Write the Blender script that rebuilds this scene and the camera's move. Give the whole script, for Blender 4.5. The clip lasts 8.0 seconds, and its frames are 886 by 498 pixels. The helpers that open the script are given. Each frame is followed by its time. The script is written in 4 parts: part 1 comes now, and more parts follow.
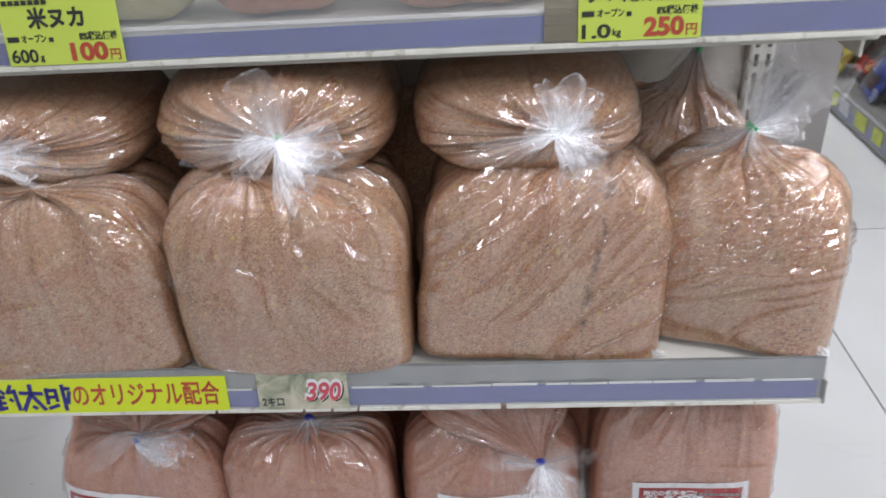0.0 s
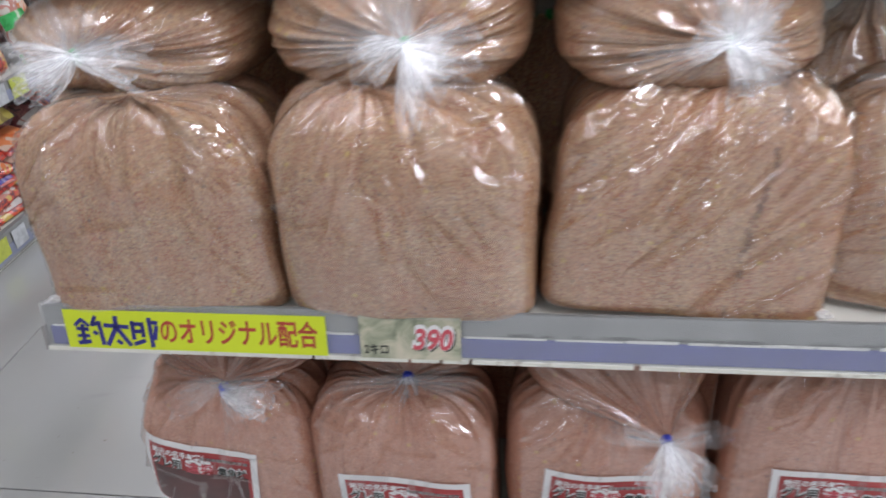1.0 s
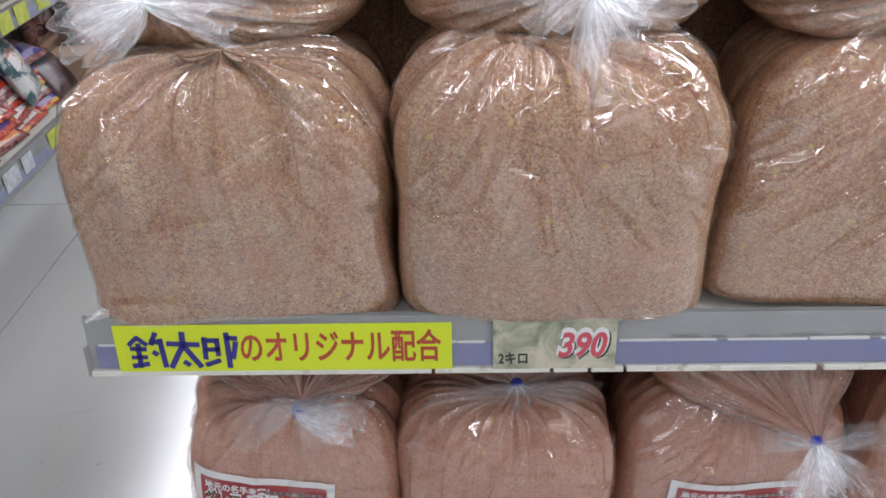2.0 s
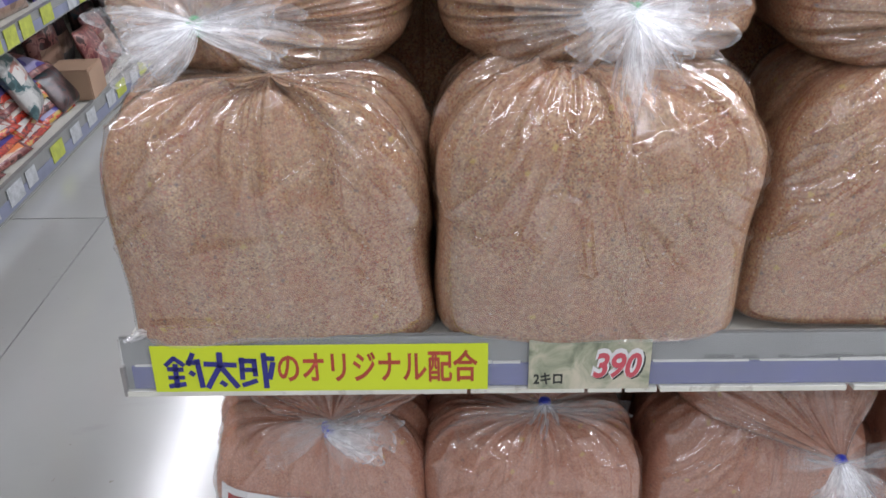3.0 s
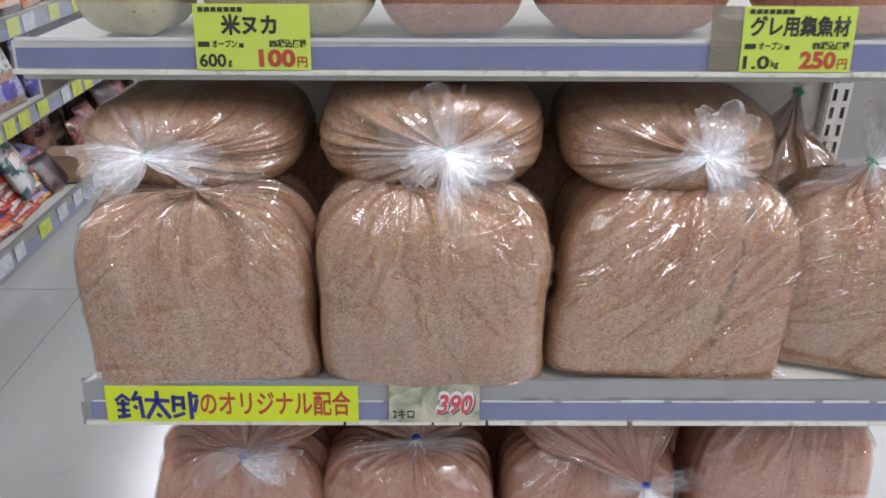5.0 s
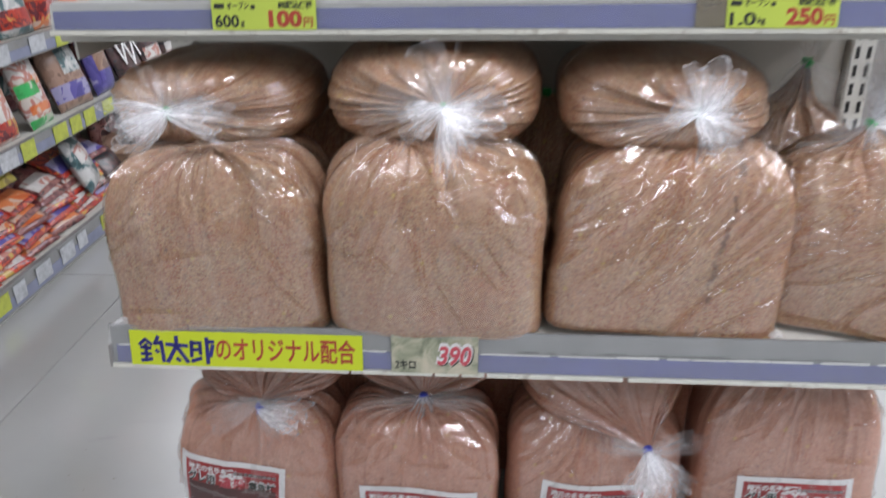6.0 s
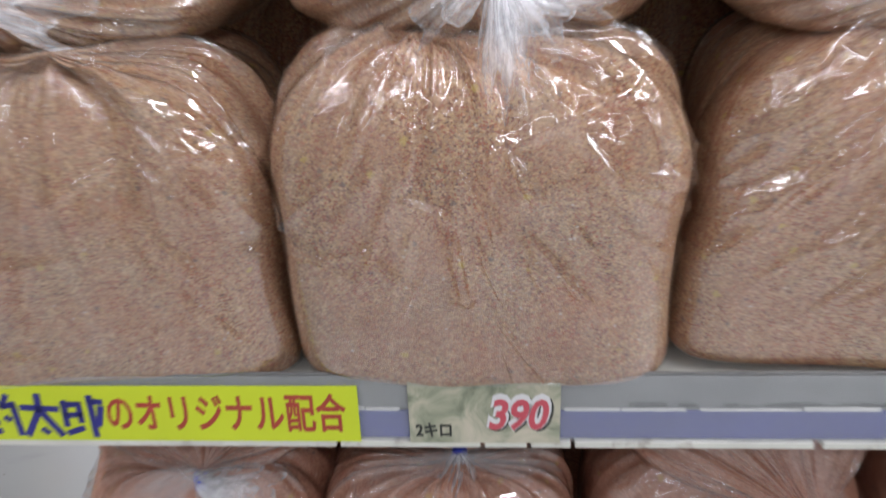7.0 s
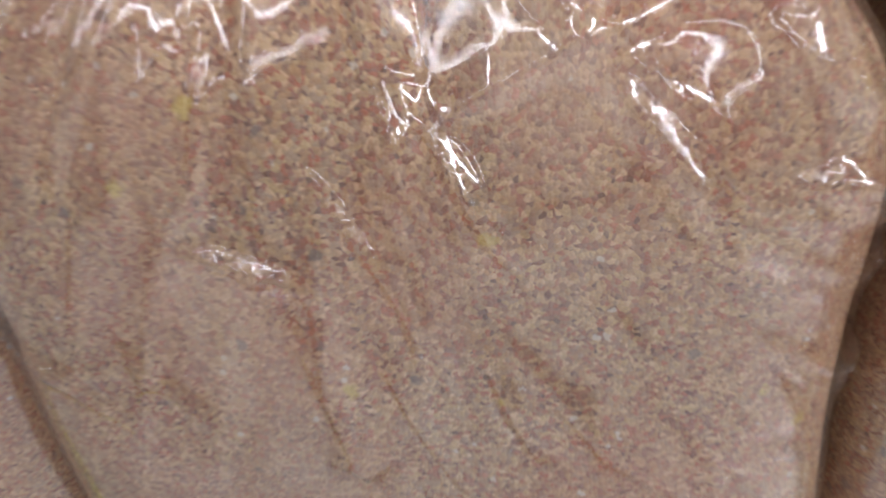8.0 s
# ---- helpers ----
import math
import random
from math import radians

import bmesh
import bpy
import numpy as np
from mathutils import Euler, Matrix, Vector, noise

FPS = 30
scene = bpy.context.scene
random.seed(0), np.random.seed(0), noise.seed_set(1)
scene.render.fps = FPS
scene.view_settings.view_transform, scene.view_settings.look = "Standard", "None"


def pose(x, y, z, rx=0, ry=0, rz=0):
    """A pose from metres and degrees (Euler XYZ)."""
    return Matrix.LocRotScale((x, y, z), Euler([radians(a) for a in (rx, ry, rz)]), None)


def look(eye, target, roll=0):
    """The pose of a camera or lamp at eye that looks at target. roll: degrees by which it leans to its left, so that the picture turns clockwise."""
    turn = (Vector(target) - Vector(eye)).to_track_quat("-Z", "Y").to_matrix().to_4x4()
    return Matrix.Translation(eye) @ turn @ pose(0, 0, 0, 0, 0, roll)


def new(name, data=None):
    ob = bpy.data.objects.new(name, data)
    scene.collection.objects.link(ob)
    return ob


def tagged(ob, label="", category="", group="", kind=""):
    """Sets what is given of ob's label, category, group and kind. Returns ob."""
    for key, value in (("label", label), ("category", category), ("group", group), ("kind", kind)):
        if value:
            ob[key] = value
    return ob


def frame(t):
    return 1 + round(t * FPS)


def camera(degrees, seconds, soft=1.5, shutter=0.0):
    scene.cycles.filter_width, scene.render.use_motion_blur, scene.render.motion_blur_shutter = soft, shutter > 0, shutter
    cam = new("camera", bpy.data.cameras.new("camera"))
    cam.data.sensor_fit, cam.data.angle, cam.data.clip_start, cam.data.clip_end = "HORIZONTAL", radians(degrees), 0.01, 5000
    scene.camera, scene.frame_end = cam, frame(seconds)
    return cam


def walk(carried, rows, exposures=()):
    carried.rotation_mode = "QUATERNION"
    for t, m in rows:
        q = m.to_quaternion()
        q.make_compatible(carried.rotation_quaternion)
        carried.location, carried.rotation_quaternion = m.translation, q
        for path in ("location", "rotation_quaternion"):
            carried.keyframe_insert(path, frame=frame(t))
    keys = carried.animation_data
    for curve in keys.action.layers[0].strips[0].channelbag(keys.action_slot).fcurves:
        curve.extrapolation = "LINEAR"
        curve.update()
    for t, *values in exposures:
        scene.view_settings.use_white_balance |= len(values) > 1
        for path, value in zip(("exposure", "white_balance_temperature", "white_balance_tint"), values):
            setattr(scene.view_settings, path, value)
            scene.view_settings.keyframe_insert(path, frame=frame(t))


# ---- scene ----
cam = camera(58.7, 8.0, shutter=0.4)
PATH = [
    (0, (0.116, -0.619, 1.016), (0.002, 1.09, -0.017), -3.6),
    (0.5, (0.142, -0.612, 0.96), (-0.129, 1.103, -0.033), -5.3),
    (1, (0.046, -0.578, 0.917), (-0.219, 1.124, -0.1), -3.6),
    (1.5, (-0.102, -0.514, 0.882), (-0.23, 1.157, -0.21), -2.7),
    (2, (-0.15, -0.479, 0.868), (-0.202, 1.207, -0.205), -1.7),
    (2.2, (-0.161, -0.471, 0.868), (-0.202, 1.214, -0.209), -1.5),
    (3.3, (-0.189, -0.495, 0.888), (-0.193, 1.228, -0.127), -0.4),
    (3.5, (-0.189, -0.508, 0.897), (-0.169, 1.233, -0.088), 0.5),
    (4, (-0.151, -0.558, 0.931), (-0.176, 1.224, 0.024), 0.4),
    (4.5, (-0.073, -0.649, 0.958), (-0.154, 1.156, 0.101), 0.3),
    (4.7, (-0.096, -0.654, 0.986), (-0.065, 1.131, 0.086), 0.3),
    (5.8, (0.017, -0.749, 0.958), (-0.119, 1.089, 0.181), -0.5),
    (6, (-0.007, -0.734, 0.941), (-0.16, 1.077, 0.106), -1.0),
    (6.5, (-0.058, -0.581, 0.908), (-0.186, 1.187, -0.017), -0.7),
    (7, (-0.07, -0.375, 0.819), (-0.21, 1.339, -0.203), -3.1),
    (7.5, (-0.051, -0.236, 0.751), (-0.245, 1.498, -0.227), -4.3),
    (8, (-0.038, -0.153, 0.711), (-0.344, 1.568, -0.26), -5.9),
]
walk(cam, [(t, look(eye, target, roll)) for t, eye, target, roll in PATH])

# ---- world and lamps ----
world = bpy.data.worlds.new("world")
scene.world = world
world.use_nodes = True
world.node_tree.nodes["Background"].inputs[0].default_value = (0.80, 0.90, 1.0, 1)
world.node_tree.nodes["Background"].inputs[1].default_value = 0.05
scene.view_settings.exposure = -0.27


def tube_row(x0, x1, y0, y1, z, watts):
    """One row of ceiling tubes."""
    data = bpy.data.lights.new("tube_row", "AREA")
    data.shape, data.size, data.size_y, data.energy = "RECTANGLE", x1 - x0, y1 - y0, watts
    data.color = (0.98, 0.98, 1.07)
    lamp = new("tube_row", data)
    lamp.matrix_world = pose((x0 + x1) / 2, (y0 + y1) / 2, z)
    return lamp


# rows along both aisles, and two across the open shop floor
tube_row(-1.85, -1.71, -1.6, 5.5, 2.68, 98)
tube_row(1.05, 1.19, -1.6, 5.5, 2.68, 180)
# an unseen extra row, added to brighten the floor on the right
tube_row(2.73, 2.87, -1.6, 6.2, 2.68, 150)
tube_row(-4.0, 4.0, -2.13, -2.05, 2.68, 36)
tube_row(-4.0, 4.0, -3.84, -3.76, 2.68, 36)

# ---- materials ----
def graph(name):
    m = bpy.data.materials.new(name)
    m.use_nodes = True
    return m, m.node_tree, m.node_tree.nodes["Principled BSDF"]


def node(tree, kind, **settings):
    n = tree.nodes.new(kind)
    for key, value in settings.items():
        if key in n.inputs:
            n.inputs[key].default_value = value
    return n


def link(tree, a, b):
    tree.links.new(a, b)


def ramp(tree, source, stops, constant=False):
    r = tree.nodes.new("ShaderNodeValToRGB")
    el = r.color_ramp.elements
    while len(el) < len(stops):
        el.new(0.5)
    for e, (p, c) in zip(el, stops):
        e.position = p
        e.color = (*c, 1) if len(c) == 3 else c
    if constant:
        r.color_ramp.interpolation = "CONSTANT"
    link(tree, source, r.inputs[0])
    return r.outputs[0]


def mix(tree, fac, a, b, mode="MIX"):
    n = tree.nodes.new("ShaderNodeMix")
    n.data_type, n.blend_type = "RGBA", mode
    for slot, v in ((0, fac), (6, a), (7, b)):
        if isinstance(v, (int, float)):
            n.inputs[slot].default_value = v
        elif isinstance(v, tuple):
            n.inputs[slot].default_value = (*v, 1)
        else:
            link(tree, v, n.inputs[slot])
    return n.outputs[2]


def calc(tree, op, a, b=0.0, clamp=False):
    n = tree.nodes.new("ShaderNodeMath")
    n.operation, n.use_clamp = op, clamp
    for slot, v in ((0, a), (1, b)):
        if isinstance(v, (int, float)):
            n.inputs[slot].default_value = v
        else:
            link(tree, v, n.inputs[slot])
    return n.outputs[0]


def noise_tex(tree, vec, scale, detail=3.0, rough=0.55, distort=0.0):
    n = node(tree, "ShaderNodeTexNoise", Scale=scale, Detail=detail, Roughness=rough, Distortion=distort)
    if vec is not None:
        link(tree, vec, n.inputs["Vector"])
    return n.outputs[0]


def coords(tree, which="Object", scale=(1, 1, 1), rot=(0, 0, 0), shift=None):
    c = tree.nodes.new("ShaderNodeTexCoord")
    m = tree.nodes.new("ShaderNodeMapping")
    m.inputs["Scale"].default_value = scale
    m.inputs["Rotation"].default_value = [radians(a) for a in rot]
    link(tree, c.outputs[which], m.inputs["Vector"])
    if shift is not None:
        link(tree, shift, m.inputs["Location"])
    return m.outputs[0]


def bump(tree, height, strength, distance, normal=None):
    b = node(tree, "ShaderNodeBump", Strength=strength, Distance=distance)
    link(tree, height, b.inputs["Height"])
    if normal is not None:
        link(tree, normal, b.inputs["Normal"])
    return b.outputs[0]


def surface(name, colour, rough=0.5, spec=0.5, metal=0.0, vary=0.12, scale=8.0, grain=120.0, relief=0.0006, coat=0.0, dirt=None):
    """A plain painted or printed surface with two scales of variation."""
    m, t, p = graph(name)
    vec = coords(t)
    big, fine = noise_tex(t, vec, scale, 4), noise_tex(t, vec, grain, 3)
    dark = tuple(c * (1 - vary) for c in colour)
    lite = tuple(min(1, c * (1 + 0.5 * vary)) for c in colour)
    col = mix(t, ramp(t, big, [(0.3, (0, 0, 0)), (0.7, (1, 1, 1))]), dark, lite)
    col = mix(t, calc(t, "MULTIPLY", fine, vary * 0.6), col, dark)
    if dirt:
        spots = ramp(t, noise_tex(t, vec, scale * 2.3, 6, 0.7), [(0.56, (0, 0, 0)), (0.72, (1, 1, 1))])
        col = mix(t, calc(t, "MULTIPLY", spots, 0.7), col, dirt)
    link(t, col, p.inputs["Base Color"])
    link(t, ramp(t, big, [(0.2, (rough * 0.8,) * 3), (0.8, (min(1, rough * 1.25),) * 3)]), p.inputs["Roughness"])
    p.inputs["Specular IOR Level"].default_value = spec
    p.inputs["Metallic"].default_value = metal
    p.inputs["Coat Weight"].default_value = coat
    if relief:
        link(t, bump(t, fine, 0.35, relief), p.inputs["Normal"])
    return m


def bait(name, palette, haze_colour, haze, crack=False, diagonal=20.0, grain=820.0):
    """Ground bait pressed against a thin clear film: coloured grains below, a glossy wrinkled coat above."""
    m, t, p = graph(name)
    rnd = t.nodes.new("ShaderNodeObjectInfo").outputs["Random"]
    off = calc(t, "MULTIPLY", rnd, 7.0)
    vec = coords(t, shift=off)
    wob = t.nodes.new("ShaderNodeVectorMath")
    wob.operation = "MULTIPLY_ADD"
    wn = node(t, "ShaderNodeTexNoise", Scale=260.0, Detail=2.0)
    link(t, vec, wn.inputs["Vector"])
    link(t, wn.outputs[1], wob.inputs[0])
    wob.inputs[1].default_value = (0.0018, 0.0018, 0.0018)
    link(t, vec, wob.inputs[2])
    cells = node(t, "ShaderNodeTexVoronoi", Scale=grain)
    link(t, wob.outputs[0], cells.inputs["Vector"])
    split = t.nodes.new("ShaderNodeSeparateColor")
    link(t, cells.outputs["Color"], split.inputs[0])
    grains = ramp(t, split.outputs[0], palette)
    fine = noise_tex(t, vec, 1900, 2)
    grains = mix(t, 0.5, grains, ramp(t, fine, [(0.3, (0.25, 0.2, 0.2)), (0.7, (0.64, 0.62, 0.58))]), "OVERLAY")
    # reddish and greyish clouds, a few centimetres wide
    cloud = noise_tex(t, vec, 26, 4, 0.6)
    grains = mix(t, ramp(t, cloud, [(0.38, (0, 0, 0)), (0.7, (0.4,) * 3)]), grains, palette[1][1])
    clump = noise_tex(t, vec, 150, 3, 0.6)
    grains = mix(t, ramp(t, clump, [(0.52, (0, 0, 0)), (0.75, (0.35,) * 3)]), grains, palette[-1][1])
    grains = mix(t, ramp(t, clump, [(0.24, (0.35,) * 3), (0.42, (0, 0, 0))]), grains, palette[0][1])
    # sparse kernels, white bits and dark bits
    for scale, chan, level, size, colour in ((110, 0, 0.93, 0.30, (0.56, 0.42, 0.09)), (260, 1, 0.955, 0.30, (0.66, 0.60, 0.50)), (170, 2, 0.945, 0.34, (0.10, 0.075, 0.08))):
        v = node(t, "ShaderNodeTexVoronoi", Scale=scale)
        link(t, wob.outputs[0], v.inputs["Vector"])
        s = t.nodes.new("ShaderNodeSeparateColor")
        link(t, v.outputs["Color"], s.inputs[0])
        chosen = calc(t, "GREATER_THAN", s.outputs[chan], level)
        edge = calc(t, "ADD", v.outputs["Distance"], calc(t, "MULTIPLY", calc(t, "SUBTRACT", noise_tex(t, vec, scale * 4, 2), 0.5), 0.5))
        near = ramp(t, edge, [(size * 0.6, (1, 1, 1)), (size, (0, 0, 0))])
        grains = mix(t, calc(t, "MULTIPLY", calc(t, "MULTIPLY", chosen, near), 0.7), grains, colour)
    uv = coords(t, "UV", (1, 1, 1))
    sep = t.nodes.new("ShaderNodeSeparateXYZ")
    link(t, uv, sep.inputs[0])
    gather = ramp(t, sep.outputs[1], [(0.48, (0, 0, 0)), (0.76, (0.5,) * 3), (1.0, (1, 1, 1))])
    # film: creases that run out from the neck, and slanting pulls across the body
    radial_vec = coords(t, "UV", (46, 2.2, 1), shift=off)
    radial = noise_tex(t, radial_vec, 1.0, 4, 0.6, 0.6)
    slant = noise_tex(t, coords(t, "Object", (70, 40, 9), (0, diagonal, 0), shift=off), 1.0, 3, 0.55, 1.2)
    crumple = noise_tex(t, vec, 38, 4, 0.55, 1.5)
    def ridge(v, width):
        return ramp(t, calc(t, "ABSOLUTE", calc(t, "SUBTRACT", v, 0.5)), [(0.0, (1, 1, 1)), (width, (0, 0, 0))])
    creases = calc(t, "MULTIPLY", ridge(radial, 0.06), gather)
    pulls = calc(t, "MULTIPLY", ridge(slant, 0.03), ramp(t, crumple, [(0.46, (0, 0, 0)), (0.6, (1, 1, 1))]))
    film = calc(t, "ADD", creases, calc(t, "MULTIPLY", pulls, 0.7))
    # the film stands off the grains in streaks, which look paler
    pale = ramp(t, noise_tex(t, coords(t, "Object", (30, 18, 7), (0, diagonal, 0), shift=off), 1.0, 5, 0.6, 0.8), [(0.40, (0, 0, 0)), (0.72, (1, 1, 1))])
    milky = calc(t, "ADD", calc(t, "ADD", calc(t, "MULTIPLY", pale, haze), 0.03), calc(t, "MULTIPLY", film, 0.16), True)
    milky = calc(t, "ADD", milky, calc(t, "MULTIPLY", calc(t, "MULTIPLY", gather, radial), 0.22), True)
    col = mix(t, milky, grains, haze_colour)
    # darker streaks towards the neck, fading out lower down
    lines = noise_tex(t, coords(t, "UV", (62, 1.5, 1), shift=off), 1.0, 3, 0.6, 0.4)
    dark_streaks = calc(t, "MULTIPLY", ramp(t, lines, [(0.56, (0, 0, 0)), (0.70, (0.55,) * 3)]), ramp(t, sep.outputs[1], [(0.40, (0, 0, 0)), (0.62, (1, 1, 1))]))
    col = mix(t, dark_streaks, col, tuple(0.55 * c for c in palette[1][1]))
    if crack:
        pos = t.nodes.new("ShaderNodeSeparateXYZ")
        link(t, coords(t), pos.inputs[0])
        way = noise_tex(t, coords(t, "Object", (1, 1, 1)), 45, 3, 0.7)
        line = calc(t, "ADD", calc(t, "MULTIPLY", calc(t, "SUBTRACT", pos.outputs[2], 0.10), 0.10), calc(t, "MULTIPLY", calc(t, "SUBTRACT", way, 0.5), 0.022))
        gap = calc(t, "ABSOLUTE", calc(t, "SUBTRACT", calc(t, "SUBTRACT", pos.outputs[0], 0.045), line))
        thin = ramp(t, gap, [(0.0001, (0.7,) * 3), (0.0005, (0, 0, 0))])
        broken = ramp(t, noise_tex(t, coords(t, "Object", (20, 20, 60)), 1.0, 3), [(0.47, (0, 0, 0)), (0.55, (1, 1, 1))])
        front = calc(t, "LESS_THAN", pos.outputs[1], 0.0)
        col = mix(t, calc(t, "MULTIPLY", calc(t, "MULTIPLY", thin, broken), front), col, (0.07, 0.04, 0.035))
    link(t, col, p.inputs["Base Color"])
    p.inputs["Roughness"].default_value = 0.75
    p.inputs["Specular IOR Level"].default_value = 0.2
    link(t, bump(t, calc(t, "SUBTRACT", 0.6, cells.outputs["Distance"]), 0.35, 0.0006), p.inputs["Normal"])
    p.inputs["Coat Weight"].default_value = 0.12
    p.inputs["Coat IOR"].default_value = 1.6
    link(t, ramp(t, crumple, [(0.3, (0.03,) * 3), (0.7, (0.08,) * 3)]), p.inputs["Coat Roughness"])
    patch = ramp(t, noise_tex(t, vec, 13, 2), [(0.40, (0.25,) * 3), (0.62, (1, 1, 1))])
    pull = noise_tex(t, coords(t, "Object", (46, 40, 24), (0, diagonal, 0), shift=off), 1.0, 2.0, 0.45, 1.4)
    soft = calc(t, "MULTIPLY", pull, patch)
    n1 = bump(t, soft, 1.0, 0.014)
    link(t, bump(t, film, 0.8, 0.0016, n1), p.inputs["Coat Normal"])
    return m


def film_material(name, colour=(0.90, 0.93, 0.96), alpha=0.34):
    """Bunched clear polythene: milky where many layers meet at the knot, clear at its loose ends, with hard highlights."""
    m, t, p = graph(name)
    vec = coords(t)
    crumple = noise_tex(t, vec, 75, 4, 0.6, 1.0)
    p.inputs["Base Color"].default_value = (*colour, 1)
    p.inputs["Roughness"].default_value = 0.35
    p.inputs["Specular IOR Level"].default_value = 0.6
    p.inputs["Coat Weight"].default_value = 1.0
    p.inputs["Coat IOR"].default_value = 1.9
    p.inputs["Coat Roughness"].default_value = 0.07
    normal = bump(t, crumple, 0.7, 0.003)
    link(t, normal, p.inputs["Normal"])
    link(t, normal, p.inputs["Coat Normal"])
    thru = t.nodes.new("ShaderNodeBsdfTranslucent")
    thru.inputs["Color"].default_value = (*colour, 1)
    clear = t.nodes.new("ShaderNodeBsdfTransparent")
    both, cover = t.nodes.new("ShaderNodeMixShader"), t.nodes.new("ShaderNodeMixShader")
    both.inputs[0].default_value = 0.12
    link(t, p.outputs[0], both.inputs[1])
    link(t, thru.outputs[0], both.inputs[2])
    sep = t.nodes.new("ShaderNodeSeparateXYZ")
    link(t, coords(t, "UV"), sep.inputs[0])
    # layers lie thick at the knot and thin out in streaks
    thick = ramp(t, sep.outputs[1], [(0.0, (0.80,) * 3), (0.30, (0.66,) * 3), (0.75, (0.40,) * 3), (0.93, (0.26,) * 3), (1.0, (0.60,) * 3)])
    streak = noise_tex(t, coords(t, "UV", (9, 1.3, 1)), 1.0, 4, 0.6, 0.7)
    layers = ramp(t, calc(t, "ADD", calc(t, "MULTIPLY", streak, 0.6), calc(t, "MULTIPLY", crumple, 0.4)), [(0.36, (0.30,) * 3), (0.52, (0.85,) * 3), (0.66, (1.6,) * 3)])
    link(t, calc(t, "MULTIPLY", calc(t, "MULTIPLY", thick, layers), alpha, True), cover.inputs[0])
    link(t, clear.outputs[0], cover.inputs[1])
    link(t, both.outputs[0], cover.inputs[2])
    link(t, cover.outputs[0], t.nodes["Material Output"].inputs[0])
    return m


def clear_plastic(name, tint=(0.86, 0.90, 0.92), alpha=0.35, rough=0.12):
    m, t, p = graph(name)
    vec = coords(t)
    grime = noise_tex(t, coords(t, "Object", (9, 9, 60)), 1.0, 5, 0.65)
    link(t, mix(t, ramp(t, grime, [(0.4, (0, 0, 0)), (0.75, (1, 1, 1))]), tint, tuple(c * 0.72 for c in tint)), p.inputs["Base Color"])
    p.inputs["Roughness"].default_value = rough
    link(t, ramp(t, grime, [(0.3, (alpha * 0.8,) * 3), (0.75, (min(1, alpha * 1.5),) * 3)]), p.inputs["Alpha"])
    link(t, bump(t, noise_tex(t, vec, 30, 3), 0.15, 0.002), p.inputs["Normal"])
    return m


def floor_material():
    """Waxed light vinyl tiles with scuffs and faint mottling."""
    m, t, p = graph("floor_vinyl")
    vec = coords(t)
    big, fine = noise_tex(t, vec, 1.6, 5), noise_tex(t, vec, 90, 4, 0.6)
    col = mix(t, ramp(t, big, [(0.3, (0, 0, 0)), (0.7, (1, 1, 1))]), (0.40, 0.405, 0.39), (0.47, 0.475, 0.465))
    col = mix(t, calc(t, "MULTIPLY", fine, 0.22), col, (0.40, 0.41, 0.42))
    scuff = ramp(t, noise_tex(t, coords(t, "Object", (3, 14, 1), (0, 0, 25)), 1.0, 6, 0.7, 1.0), [(0.62, (0, 0, 0)), (0.75, (1, 1, 1))])
    col = mix(t, calc(t, "MULTIPLY", scuff, 0.25), col, (0.30, 0.30, 0.30))
    specks = ramp(t, noise_tex(t, vec, 55, 2, 0.5), [(0.74, (0, 0, 0)), (0.78, (1, 1, 1))])
    col = mix(t, calc(t, "MULTIPLY", specks, 0.6), col, (0.25, 0.22, 0.18))
    link(t, col, p.inputs["Base Color"])
    link(t, ramp(t, big, [(0.2, (0.15,) * 3), (0.8, (0.25,) * 3)]), p.inputs["Roughness"])
    p.inputs["Specular IOR Level"].default_value = 0.9
    p.inputs["Coat Weight"].default_value = 0.6
    p.inputs["Coat Roughness"].default_value = 0.16
    link(t, bump(t, noise_tex(t, vec, 14, 3), 0.08, 0.003), p.inputs["Normal"])
    return m


def faded_card(name):
    """A sun-bleached price card with a washed-out greenish picture."""
    m, t, p = graph(name)
    vec = coords(t)
    blot = noise_tex(t, vec, 42, 5, 0.6, 0.8)
    col = ramp(t, blot, [(0.30, (0.16, 0.19, 0.13)), (0.45, (0.36, 0.38, 0.27)), (0.58, (0.55, 0.53, 0.40)), (0.75, (0.66, 0.60, 0.48))])
    link(t, col, p.inputs["Base Color"])
    p.inputs["Roughness"].default_value = 0.45
    return m


def printed(name, colours, scale, rough=0.28, stretch=(1, 1, 1), rot=(0, 0, 0)):
    """Packet film with a busy print of a few colours."""
    m, t, p = graph(name)
    rnd = t.nodes.new("ShaderNodeObjectInfo").outputs["Random"]
    vec = coords(t, "Object", stretch, rot, shift=calc(t, "MULTIPLY", rnd, 5.0))
    n = noise_tex(t, vec, scale, 3, 0.5, 0.8)
    k = len(colours)
    stops = [(0.32 + 0.36 * i / k, c) for i, c in enumerate(colours)]
    col = ramp(t, n, stops, True)
    col = mix(t, calc(t, "MULTIPLY", noise_tex(t, vec, scale * 6, 3), 0.25), col, tuple(c * 0.4 for c in colours[0]))
    link(t, col, p.inputs["Base Color"])
    p.inputs["Roughness"].default_value = rough
    p.inputs["Coat Weight"].default_value = 0.5
    p.inputs["Coat Roughness"].default_value = 0.12
    link(t, bump(t, noise_tex(t, coords(t), 60, 3, 0.5, 1.0), 0.5, 0.004), p.inputs["Coat Normal"])
    return m


